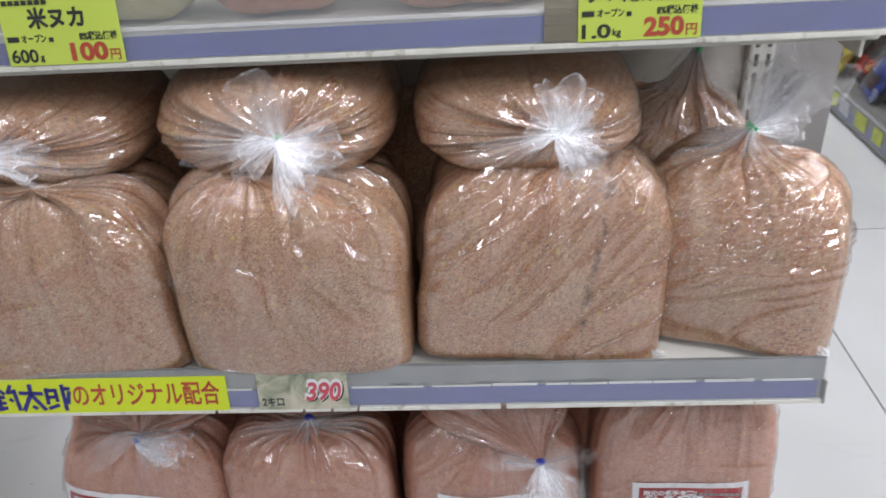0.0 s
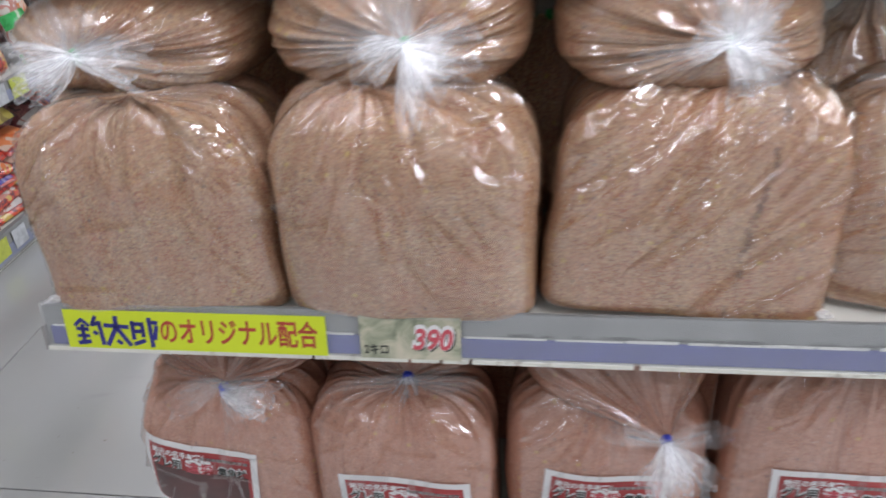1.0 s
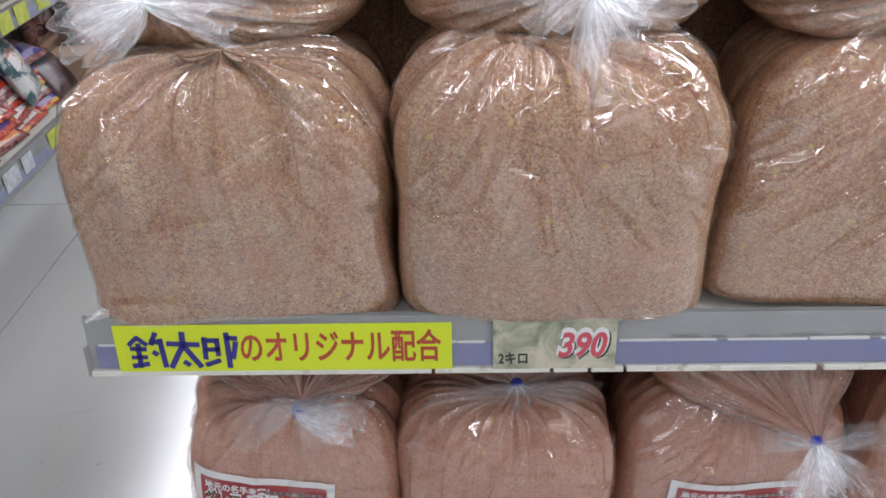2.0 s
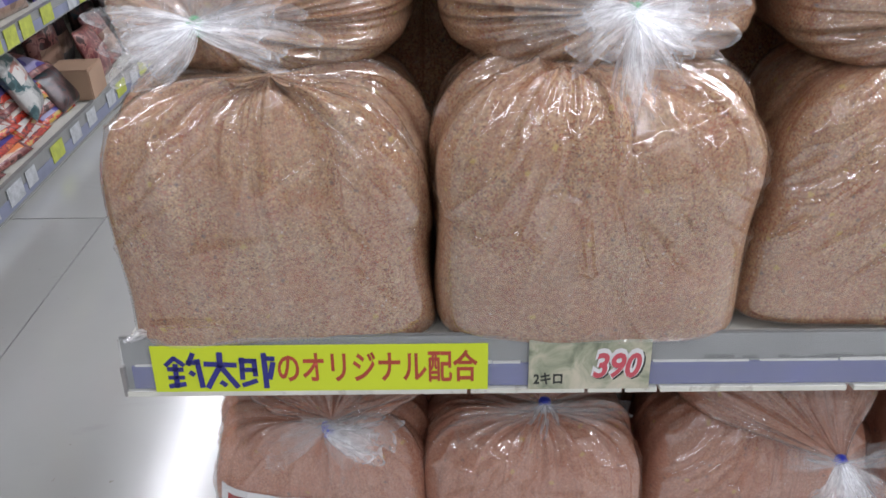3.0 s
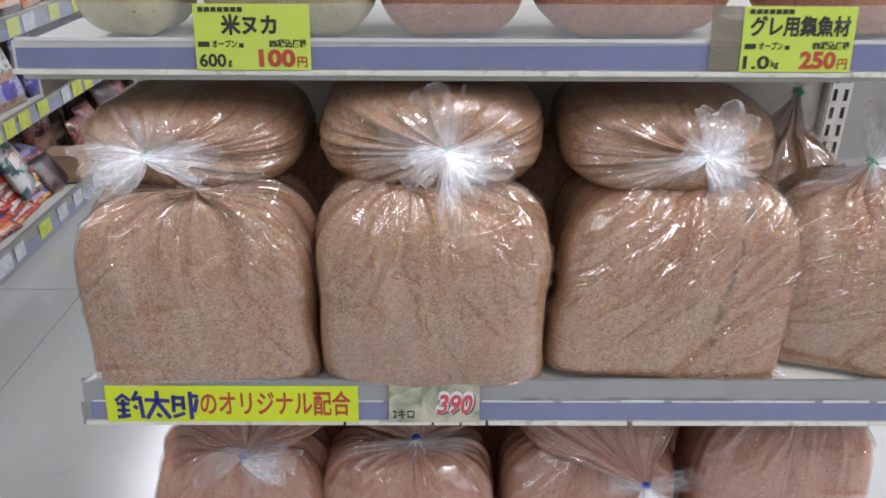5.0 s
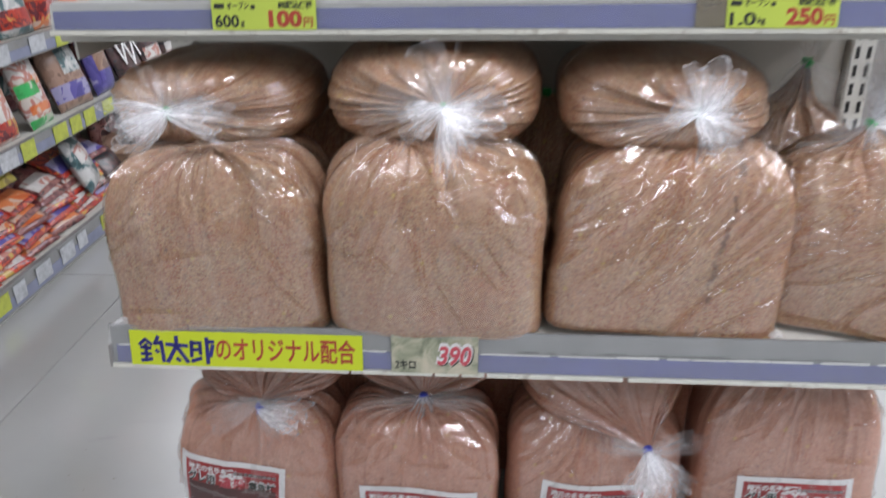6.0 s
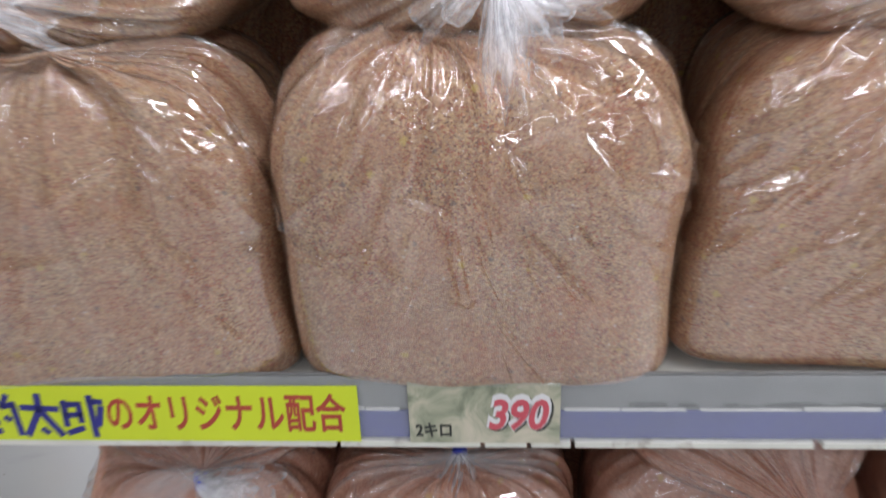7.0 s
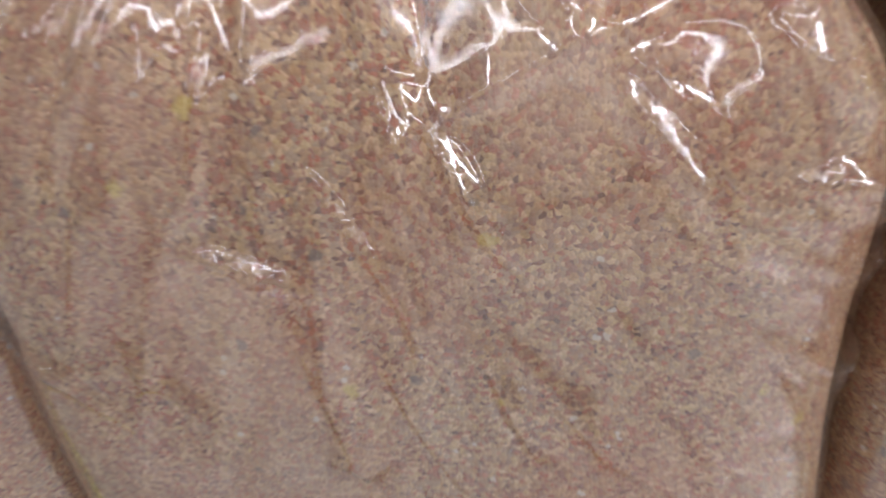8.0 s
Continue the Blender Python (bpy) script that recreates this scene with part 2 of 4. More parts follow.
def gloss_film():
    """The clear film itself: see-through, with a hard wet gloss."""
    m, t, p = graph("film_gloss")
    clear, shine, cover = t.nodes.new("ShaderNodeBsdfTransparent"), t.nodes.new("ShaderNodeBsdfGlossy"), t.nodes.new("ShaderNodeMixShader")
    clear.inputs[0].default_value = (0.985, 0.985, 0.985, 1)
    shine.inputs["Roughness"].default_value = 0.11
    edge = node(t, "ShaderNodeLayerWeight", Blend=0.5)
    rise = calc(t, "MULTIPLY", calc(t, "POWER", edge.outputs["Facing"], 5.0), 0.5)
    link(t, calc(t, "ADD", rise, 0.20, True), cover.inputs[0])
    link(t, clear.outputs[0], cover.inputs[1])
    link(t, shine.outputs[0], cover.inputs[2])
    link(t, cover.outputs[0], t.nodes["Material Output"].inputs[0])
    return m


film_gloss = gloss_film()
BROWN = [(0.0, (0.11, 0.05, 0.035)), (0.16, (0.45, 0.14, 0.07)), (0.30, (0.26, 0.14, 0.105)), (0.46, (0.48, 0.28, 0.125)), (0.60, (0.39, 0.265, 0.175)), (0.78, (0.53, 0.365, 0.17)), (1.0, (0.66, 0.46, 0.28))]
PINK = [(0.0, (0.22, 0.07, 0.045)), (0.2, (0.47, 0.17, 0.105)), (0.4, (0.38, 0.18, 0.12)), (0.6, (0.53, 0.26, 0.16)), (0.8, (0.56, 0.29, 0.17)), (1.0, (0.66, 0.42, 0.29))]
BRAN = [(0.0, (0.38, 0.34, 0.14)), (0.25, (0.50, 0.45, 0.20)), (0.5, (0.56, 0.52, 0.26)), (0.75, (0.60, 0.56, 0.32)), (1.0, (0.68, 0.64, 0.42))]
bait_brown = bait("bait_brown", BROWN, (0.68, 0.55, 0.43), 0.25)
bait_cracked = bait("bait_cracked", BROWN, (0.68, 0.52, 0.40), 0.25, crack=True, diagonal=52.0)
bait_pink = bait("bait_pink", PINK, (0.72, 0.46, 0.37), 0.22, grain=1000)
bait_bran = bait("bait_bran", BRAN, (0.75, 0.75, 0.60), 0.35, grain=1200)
film_clear = film_material("film_clear", (0.97, 0.98, 1.0), 0.30)
film_white = film_material("film_white", (0.97, 0.98, 1.0), 0.82)
tie_green = surface("tie_green", (0.02, 0.36, 0.09), 0.35, grain=300)
tie_blue = surface("tie_blue", (0.03, 0.05, 0.50), 0.35, grain=300)
steel_white = surface("steel_white", (0.62, 0.62, 0.57), 0.42, vary=0.10, dirt=(0.40, 0.37, 0.30))
steel_grey = surface("steel_grey", (0.30, 0.29, 0.28), 0.5, vary=0.12)
steel_edge = surface("steel_edge", (0.72, 0.72, 0.64), 0.4, vary=0.12, scale=30, dirt=(0.16, 0.10, 0.05))
back_board = surface("back_board", (0.42, 0.41, 0.37), 0.6, vary=0.12)
slot_dark = surface("slot_dark", (0.02, 0.02, 0.02), 0.8)
strip_blue = surface("strip_blue", (0.060, 0.072, 0.29), 0.45, vary=0.18, scale=18)
strip_white = surface("strip_white", (0.72, 0.72, 0.70), 0.5, vary=0.10, scale=30)
strip_grime = surface("strip_grime", (0.13, 0.13, 0.12), 0.7, vary=0.35, scale=60)
rail_clear = clear_plastic("rail_clear", alpha=0.12)
rail_fence = clear_plastic("rail_fence", (0.84, 0.89, 0.90), 0.10, 0.16)
rail_backing = surface("rail_backing", (0.24, 0.245, 0.24), 0.35, vary=0.2, scale=16, dirt=(0.20, 0.19, 0.16))
paper_yellow = surface("paper_yellow", (0.66, 0.78, 0.03), 0.45, vary=0.06)
paper_lime = surface("paper_lime", (0.58, 0.72, 0.11), 0.35, vary=0.05)
paper_white = surface("paper_white", (0.78, 0.78, 0.78), 0.45, vary=0.06)
card_faded = faded_card("card_faded")
tape_brown = clear_plastic("tape_brown", (0.30, 0.27, 0.20), 0.6, 0.25)
ink_red = surface("ink_red", (0.46, 0.075, 0.04), 0.5, vary=0.15, scale=60)
ink_blue = surface("ink_blue", (0.035, 0.035, 0.24), 0.5, vary=0.2, scale=60)
ink_black = surface("ink_black", (0.03, 0.035, 0.03), 0.5)
ink_price = surface("ink_price", (0.62, 0.10, 0.13), 0.4, vary=0.08)
ink_white = surface("ink_white", (0.80, 0.80, 0.80), 0.4, vary=0.05)
label_red = surface("label_red", (0.40, 0.035, 0.035), 0.35, vary=0.35, scale=16, coat=0.4)
label_dark = surface("label_dark", (0.09, 0.022, 0.02), 0.35, vary=0.5, scale=30, coat=0.4)
floor_vinyl = floor_material()
joint_dark = surface("joint_dark", (0.13, 0.12, 0.11), 0.7)
wall_paint = surface("wall_paint", (0.50, 0.50, 0.48), 0.7, vary=0.06, scale=1.5)
ceiling_paint = surface("ceiling_paint", (0.55, 0.55, 0.54), 0.8, vary=0.05, scale=1.5)

# ---- mesh helpers ----
def part(name, bm, material, parent=None, label="", smooth=False):
    """One mesh object from a bmesh, under a thing or a part."""
    me = bpy.data.meshes.new(name)
    bm.to_mesh(me)
    bm.free()
    return hang(name, me, material, parent, label, smooth)


def hang(name, me, material, parent=None, label="", smooth=False):
    me.materials.append(material)
    if smooth:
        me.polygons.foreach_set("use_smooth", [True] * len(me.polygons))
    ob = new(name, me)
    ob.parent = parent
    if label:
        ob["label"] = label
    return ob


def thing(name, m, label, category, group="", kind=""):
    ob = new(name)
    ob.empty_display_size = 0.02
    ob.matrix_world = m
    return tagged(ob, label, category, group, kind)


def add_box(bm, x0, x1, y0, y1, z0, z1, m=None):
    vs = [bm.verts.new((x, y, z)) for x in (x0, x1) for y in (y0, y1) for z in (z0, z1)]
    for a in ((0, 1, 3, 2), (4, 6, 7, 5), (0, 4, 5, 1), (2, 3, 7, 6), (0, 2, 6, 4), (1, 5, 7, 3)):
        bm.faces.new([vs[i] for i in a])
    if m is not None:
        bmesh.ops.transform(bm, matrix=m, verts=vs)
    return vs


def box(x0, x1, y0, y1, z0, z1, bevel=0.0, m=None):
    bm = bmesh.new()
    add_box(bm, x0, x1, y0, y1, z0, z1, m)
    if bevel:
        bmesh.ops.bevel(bm, geom=bm.edges[:], offset=bevel, segments=2, affect="EDGES")
    bmesh.ops.recalc_face_normals(bm, faces=bm.faces[:])
    return bm


def words(text, size, width=0.0, bold=0.0, shear=0.0):
    """A flat mesh of text, standing in x and z, its lower left corner at the origin, squeezed to a width."""
    c = bpy.data.curves.new("words", "FONT")
    c.body, c.size, c.offset, c.shear = text, size, bold, shear
    c.resolution_u = 3
    o = bpy.data.objects.new("words", c)
    scene.collection.objects.link(o)
    me = bpy.data.meshes.new_from_object(o.evaluated_get(bpy.context.evaluated_depsgraph_get()))
    bpy.data.objects.remove(o)
    bm = bmesh.new()
    bm.from_mesh(me)
    bpy.data.meshes.remove(me)
    xs = [v.co.x for v in bm.verts]
    ys = [v.co.y for v in bm.verts]
    k = width / (max(xs) - min(xs)) if width else 1.0
    for v in bm.verts:
        v.co = ((v.co.x - min(xs)) * k, 0, v.co.y - min(ys))
    return bm


def shifted(bm, m):
    bmesh.ops.transform(bm, matrix=m, verts=bm.verts[:])
    return bm


def bars(rows):
    """Plain bars that stand for writing that cannot be read or is not lettered: x, z, width, height, turn."""
    bm = bmesh.new()
    for x, z, w, h, turn in rows:
        add_box(bm, -w / 2, w / 2, -0.0002, 0.0002, -h / 2, h / 2, pose(x, 0, z, 0, turn, 0))
    return bm


# ---- the room ----
CEILING = 2.75
floor_slab = tagged(part("floor", box(-4.5, 4.5, -5, 6.5, -0.1, -0.004), joint_dark), "light grey waxed vinyl tile floor with dark joints", "floor", kind="structure")
walls = (("wall_north", -4.6, 4.6, 6.5, 6.6), ("wall_south", -4.6, 4.6, -5.1, -5.0), ("wall_west", -4.6, -4.5, -5.0, 6.5), ("wall_east", 4.5, 4.6, -5.0, 6.5))
for name, x0, x1, y0, y1 in walls:
    tagged(part(name, box(x0, x1, y0, y1, -0.1, CEILING), wall_paint), "plain off-white painted shop wall", "wall", kind="structure")
tagged(part("ceiling", box(-4.6, 4.6, -5.1, 6.6, CEILING, CEILING + 0.1), ceiling_paint), "plain white shop ceiling", "ceiling", kind="structure")

TILE = 0.9
tile_bm = box(0.0015, TILE - 0.0015, 0.0015, TILE - 0.0015, -0.004, 0.0)
tile_mesh = bpy.data.meshes.new("floor_tile")
tile_bm.to_mesh(tile_mesh)
tile_bm.free()
tile_mesh.materials.append(floor_vinyl)
for ix in range(-4, 5):
    for iy in range(-5, 7):
        x, y = -0.985 + ix * TILE, 1.10 + iy * TILE
        if -4.5 < x < 3.7 and -4.9 < y < 5.7:
            piece = new("floor_tile", tile_mesh)
            piece.parent = floor_slab
            piece.location = (x, y, 0)

# ---- the display shelf at the end of the aisle ----
RAIL_Z, DECK_Z, UPPER_Z = 0.45, 0.488, 0.813
LEAN_BACK = -9.0  # the card rails lean back, so that they read from above


def slotted_post(x, y, height):
    post = thing("upright_post", pose(x, y, 0), "white steel upright with rows of slots behind the shelf", "upright", "uprights")
    part("column", box(-0.016, 0.016, -0.012, 0.02, 0, height, 0.002), steel_white, post)
    bm = bmesh.new()
    for i in range(int(height / 0.025)):
        for sx in (-0.0075, 0.0075):
            add_box(bm, sx - 0.0025, sx + 0.0025, -0.0128, -0.011, 0.02 + i * 0.025, 0.036 + i * 0.025)
    part("slots", bm, slot_dark, post, "dark punched slots")
    return post


slotted_post(-0.475, 0.40, 1.35)
slotted_post(0.475, 0.40, 1.35)

back = thing("back_panel", pose(0, 0, 0), "grey painted back panel of the shelving", "panel")
for z0, z1 in ((0.10, 0.4485), (0.4515, 0.8985), (0.9015, 1.35)):
    part("panel", box(-0.457, 0.457, 0.405, 0.42, z0, z1, 0.001), back_board, back)
end_panel = thing("end_panel", pose(0, 0, 0), "grey steel end panel of the gondola behind the shelf", "panel")
part("panel", box(-0.49, 0.592, 0.424, 0.45, 0.0, 1.35, 0.003), steel_grey, end_panel)
part("kick", box(-0.49, 0.592, 0.4235, 0.4505, 0.0, 0.08, 0.002), slot_dark, end_panel)

base_unit = thing("base_deck", pose(0, 0, 0), "off-white steel base deck of the shelving", "shelf")
part("deck", box(-0.45, 0.45, 0.0, 0.40, 0.085, 0.10, 0.003), steel_white, base_unit)
part("kick_plate", box(-0.44, 0.44, 0.03, 0.045, 0.0, 0.085, 0.002), steel_grey, base_unit)


def steel_shelf(name, x0, x1, y0, y1, deck, label):
    s = thing(name, pose(0, 0, 0), label, "shelf", "display shelves")
    part("deck", box(x0, x1, y0 + 0.012, y1, deck - 0.012, deck, 0.002), steel_white, s)
    part("front_lip", box(x0, x1, y0 + 0.006, y0 + 0.0115, deck - 0.032, deck + 0.004, 0.001), steel_white, s)
    for x in (x0, x1 - 0.003):
        part("bracket", box(x, x + 0.003, y0 + 0.03, y1, deck - 0.055, deck - 0.0125, 0.0005), steel_white, s)
    return s


lower_shelf = steel_shelf("shelf", -0.45, 0.45, 0.004, 0.40, DECK_Z, "off-white steel shelf with a scuffed card rail")
upper_shelf = steel_shelf("shelf", -0.463, 0.452, 0.05, 0.40, UPPER_Z + 0.022, "off-white steel shelf above the bait bags")

# card rail of the lower shelf: grimy clear holder above a blue strip
rail = thing("card_rail", pose(0, 0, RAIL_Z, LEAN_BACK, 0, 0), "grimy clear card rail with a faded blue strip", "price rail")
part("backing", box(-0.45, 0.45, 0.0, 0.003, 0.002, 0.0505, 0.0005), rail_backing, rail)
part("blue_strip", box(-0.443, 0.443, -0.0022, -0.0006, 0.0045, 0.0245), strip_blue, rail, "faded blue paper strip")
bm = bmesh.new()
rng = random.Random(4)
x = -0.44
while x < 0.43:
    w = rng.uniform(0.012, 0.07)
    h = rng.uniform(0.0012, 0.0026)
    add_box(bm, x, min(x + w, 0.44), -0.0024, -0.0007, 0.0246, 0.0246 + h)
    x += w + rng.choice((0.001, 0.002, 0.009))
part("torn_edge", bm, strip_white, rail, "torn white edge of the paper strip")
bm = bmesh.new()
for i in range(70):
    x = rng.uniform(0.0, 0.36)
    add_box(bm, x, x + rng.uniform(0.004, 0.016), -0.0012, -0.0005, 0.0268 + rng.uniform(0, 0.0006), 0.0278 + rng.uniform(0, 0.0022))
part("grime", bm, strip_grime, rail, "dark dust line in the rail")
part("holder", box(-0.4495, 0.4495, -0.0042, -0.0034, 0.0032, 0.0505), rail_clear, rail, "clear plastic card holder")
bm = bmesh.new()
x = -0.45
while x < 0.45:
    w = rng.uniform(0.02, 0.10)
    add_box(bm, x, min(0.45, x + w), -0.0052, 0.003, -0.001, 0.003)
    x += w + rng.choice((0.0, 0.0, 0.003, 0.006))
part("bottom_edge", bm, steel_edge, rail, "chipped cream lower edge")
for x in (-0.451, 0.4485):
    part("end_cap", box(x, x + 0.0025, -0.006, 0.012, -0.001, 0.026, 0.0004), steel_grey, rail)

# card rail of the upper shelf: taller, with a clear fence
fence = thing("card_rail", pose(0, 0.044, UPPER_Z, LEAN_BACK, 0, 0), "clear plastic shelf fence over a blue strip", "price rail")
part("backing", box(-0.463, 0.452, 0.0, 0.003, 0.0, 0.028, 0.0005), steel_white, fence)
bm = box(-0.459, 0.449, -0.0022, -0.0006, 0.004, 0.0275)
for v in bm.verts:
    if v.co.x < 0 and v.co.z > 0.02:
        v.co.z -= 0.006
part("blue_strip", bm, strip_blue, fence, "blue paper strip")
part("white_strip", box(-0.459, 0.449, -0.0018, -0.0006, 0.0278, 0.031), strip_white, fence)
part("clear_fence", box(-0.463, 0.452, -0.0045, -0.0032, 0.003, 0.061), rail_fence, fence, "clear plastic fence")
part("bottom_edge", box(-0.463, 0.452, -0.0055, 0.003, -0.002, 0.0028, 0.0006), steel_edge, fence, "chipped cream lower edge")
part("tape", box(0.168, 0.196, -0.0052, -0.0047, 0.004, 0.060), tape_brown, fence, "yellowed strip of tape")


# ---- cards and signs on the rails ----
def on_rail(y, z, x, lift=0.0):
    return pose(x, y, z, LEAN_BACK, 0, 0) @ pose(0, lift, 0)


sign = thing("shelf_sign", on_rail(0, RAIL_Z, -0.437, -0.0052), "fluorescent yellow hand-lettered sign on the shelf edge", "sign")
part("paper", box(0.012, 0.277, 0, 0.0006, 0.003, 0.0445, 0.0001), paper_yellow, sign)
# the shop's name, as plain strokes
for cx, marks in ((0.037, ((-0.0105, 0.031, 0.011, 0.0036, -42), (-0.0035, 0.031, 0.011, 0.0036, 42), (-0.007, 0.0165, 0.013, 0.0034, 0), (-0.007, 0.024, 0.013, 0.0038, 3), (-0.007, 0.018, 0.004, 0.022, 2), (-0.007, 0.0095, 0.014, 0.004, -8), (0.006, 0.033, 0.004, 0.012, 25), (0.012, 0.020, 0.0042, 0.026, -4), (0.008, 0.030, 0.011, 0.004, 2), (0.006, 0.020, 0.005, 0.004, 40))),
        (0.066, ((0, 0.028, 0.026, 0.0042, 3), (0, 0.032, 0.0045, 0.014, 3), (-0.006, 0.017, 0.0045, 0.024, 30), (0.006, 0.017, 0.0045, 0.024, -32), (0.001, 0.0105, 0.006, 0.004, 40))),
        (0.094, ((-0.006, 0.031, 0.014, 0.004, 0), (-0.006, 0.023, 0.013, 0.0038, 0), (-0.011, 0.024, 0.004, 0.020, 3), (-0.001, 0.025, 0.004, 0.016, 0), (-0.006, 0.011, 0.013, 0.004, -20), (0.007, 0.022, 0.0042, 0.032, 0), (0.011, 0.033, 0.009, 0.004, 4), (0.012, 0.022, 0.0042, 0.016, 14)))):
    for x, z, w, h, turn in marks:
        part("brush_stroke", shifted(bars([(cx + x, z, w, h, turn)]), pose(0, -0.0004, 0)), ink_blue, sign, "thick blue brush stroke")
part("lettering", shifted(words("のオリジナル配合", 0.030, 0.158, 0.0006), pose(0.111, -0.0003, 0.0105)), ink_red, sign, "thick red-brown hand lettering")

tag = thing("price_card", on_rail(0, RAIL_Z, -0.128, -0.0054), "bleached price card with a large red price", "price card", "price cards")
part("card", box(0.0, 0.0955, 0, 0.0007, 0.0025, 0.0475, 0.0002), card_faded, tag)
part("price_shadow", shifted(words("390", 0.031, 0.041, 0.0022, 0.22), pose(0.0505, -0.0002, 0.0105)), ink_black, tag)
part("price_outline", shifted(words("390", 0.031, 0.041, 0.0026, 0.22), pose(0.049, -0.0004, 0.0115)), ink_white, tag)
part("price", shifted(words("390", 0.030, 0.038, 0.0008, 0.22), pose(0.0505, -0.0006, 0.0125)), ink_price, tag, "red price figures")
part("weight", shifted(words("2キロ", 0.012, 0.023, 0.0004), pose(0.004, -0.0003, 0.007)), ink_black, tag)


def price_tag(x, width, title, title_x, title_w, amount, unit, price, label):
    t = thing("price_card", on_rail(0.044, UPPER_Z, x, -0.0062), label, "price card", "price cards")
    part("card", box(0, width, 0, 0.0008, 0.003, 0.060, 0.0002), paper_lime, t)
    ink = -0.0004
    part("shop_line", shifted(bars([(0.007 + i * 0.0058, 0.0555, 0.0044, 0.004, 0) for i in range(7)]), pose(0, ink, 0)), ink_black, t)
    part("title", shifted(words(title, 0.018, title_w, 0.0007), pose(title_x, ink, 0.0335)), ink_black, t)
    part("list_price", shifted(words("オープン", 0.0075, 0.022, 0.0002), pose(0.0155, ink, 0.0225)), ink_black, t)
    part("small_print", shifted(bars([(0.008, 0.0255, 0.010, 0.0045, 0)]), pose(0, ink, 0)), ink_black, t)
    part("small_mark", shifted(bars([(0.0415, 0.0245, 0.004, 0.0036, 0)]), pose(0, ink, 0)), ink_black, t)
    part("tax_line", shifted(words("8%税込価格", 0.0075, 0.034, 0.0003), pose(width - 0.037, ink, 0.0225)), ink_black, t)
    part("amount", shifted(words(amount, 0.0155, 0.024, 0.0004), pose(0.003, ink, 0.0055)), ink_black, t)
    part("unit", shifted(words(unit, 0.008, 0, 0.0002), pose(0.0285, ink, 0.0055)), ink_black, t)
    part("price", shifted(words(price, 0.020, 0.033, 0.0009), pose(width - 0.047, ink, 0.0055)), ink_red, t, "dark red price figures")
    part("currency", shifted(words("円", 0.0105, 0, 0.0002), pose(width - 0.0125, ink, 0.0055)), ink_red, t)


price_tag(-0.295, 0.1035, "米ヌカ", 0.024, 0.050, "600", "g", "100", "lime yellow printed price card for rice bran")
price_tag(0.196, 0.101, "グレ用集魚材", 0.006, 0.090, "1.0", "kg", "250", "lime yellow printed price card for fishing bait")


# ---- bags ----
def waves(rng, u, v, count, f0, f1):
    """A smooth random field of a few sine waves."""
    out = np.zeros_like(u)
    for _ in range(count):
        a, b = rng.uniform(-1, 1, 2) * rng.uniform(f0, f1)
        out += np.sin(a * u + b * v + rng.uniform(0, 6.28))
    return out / count ** 0.5


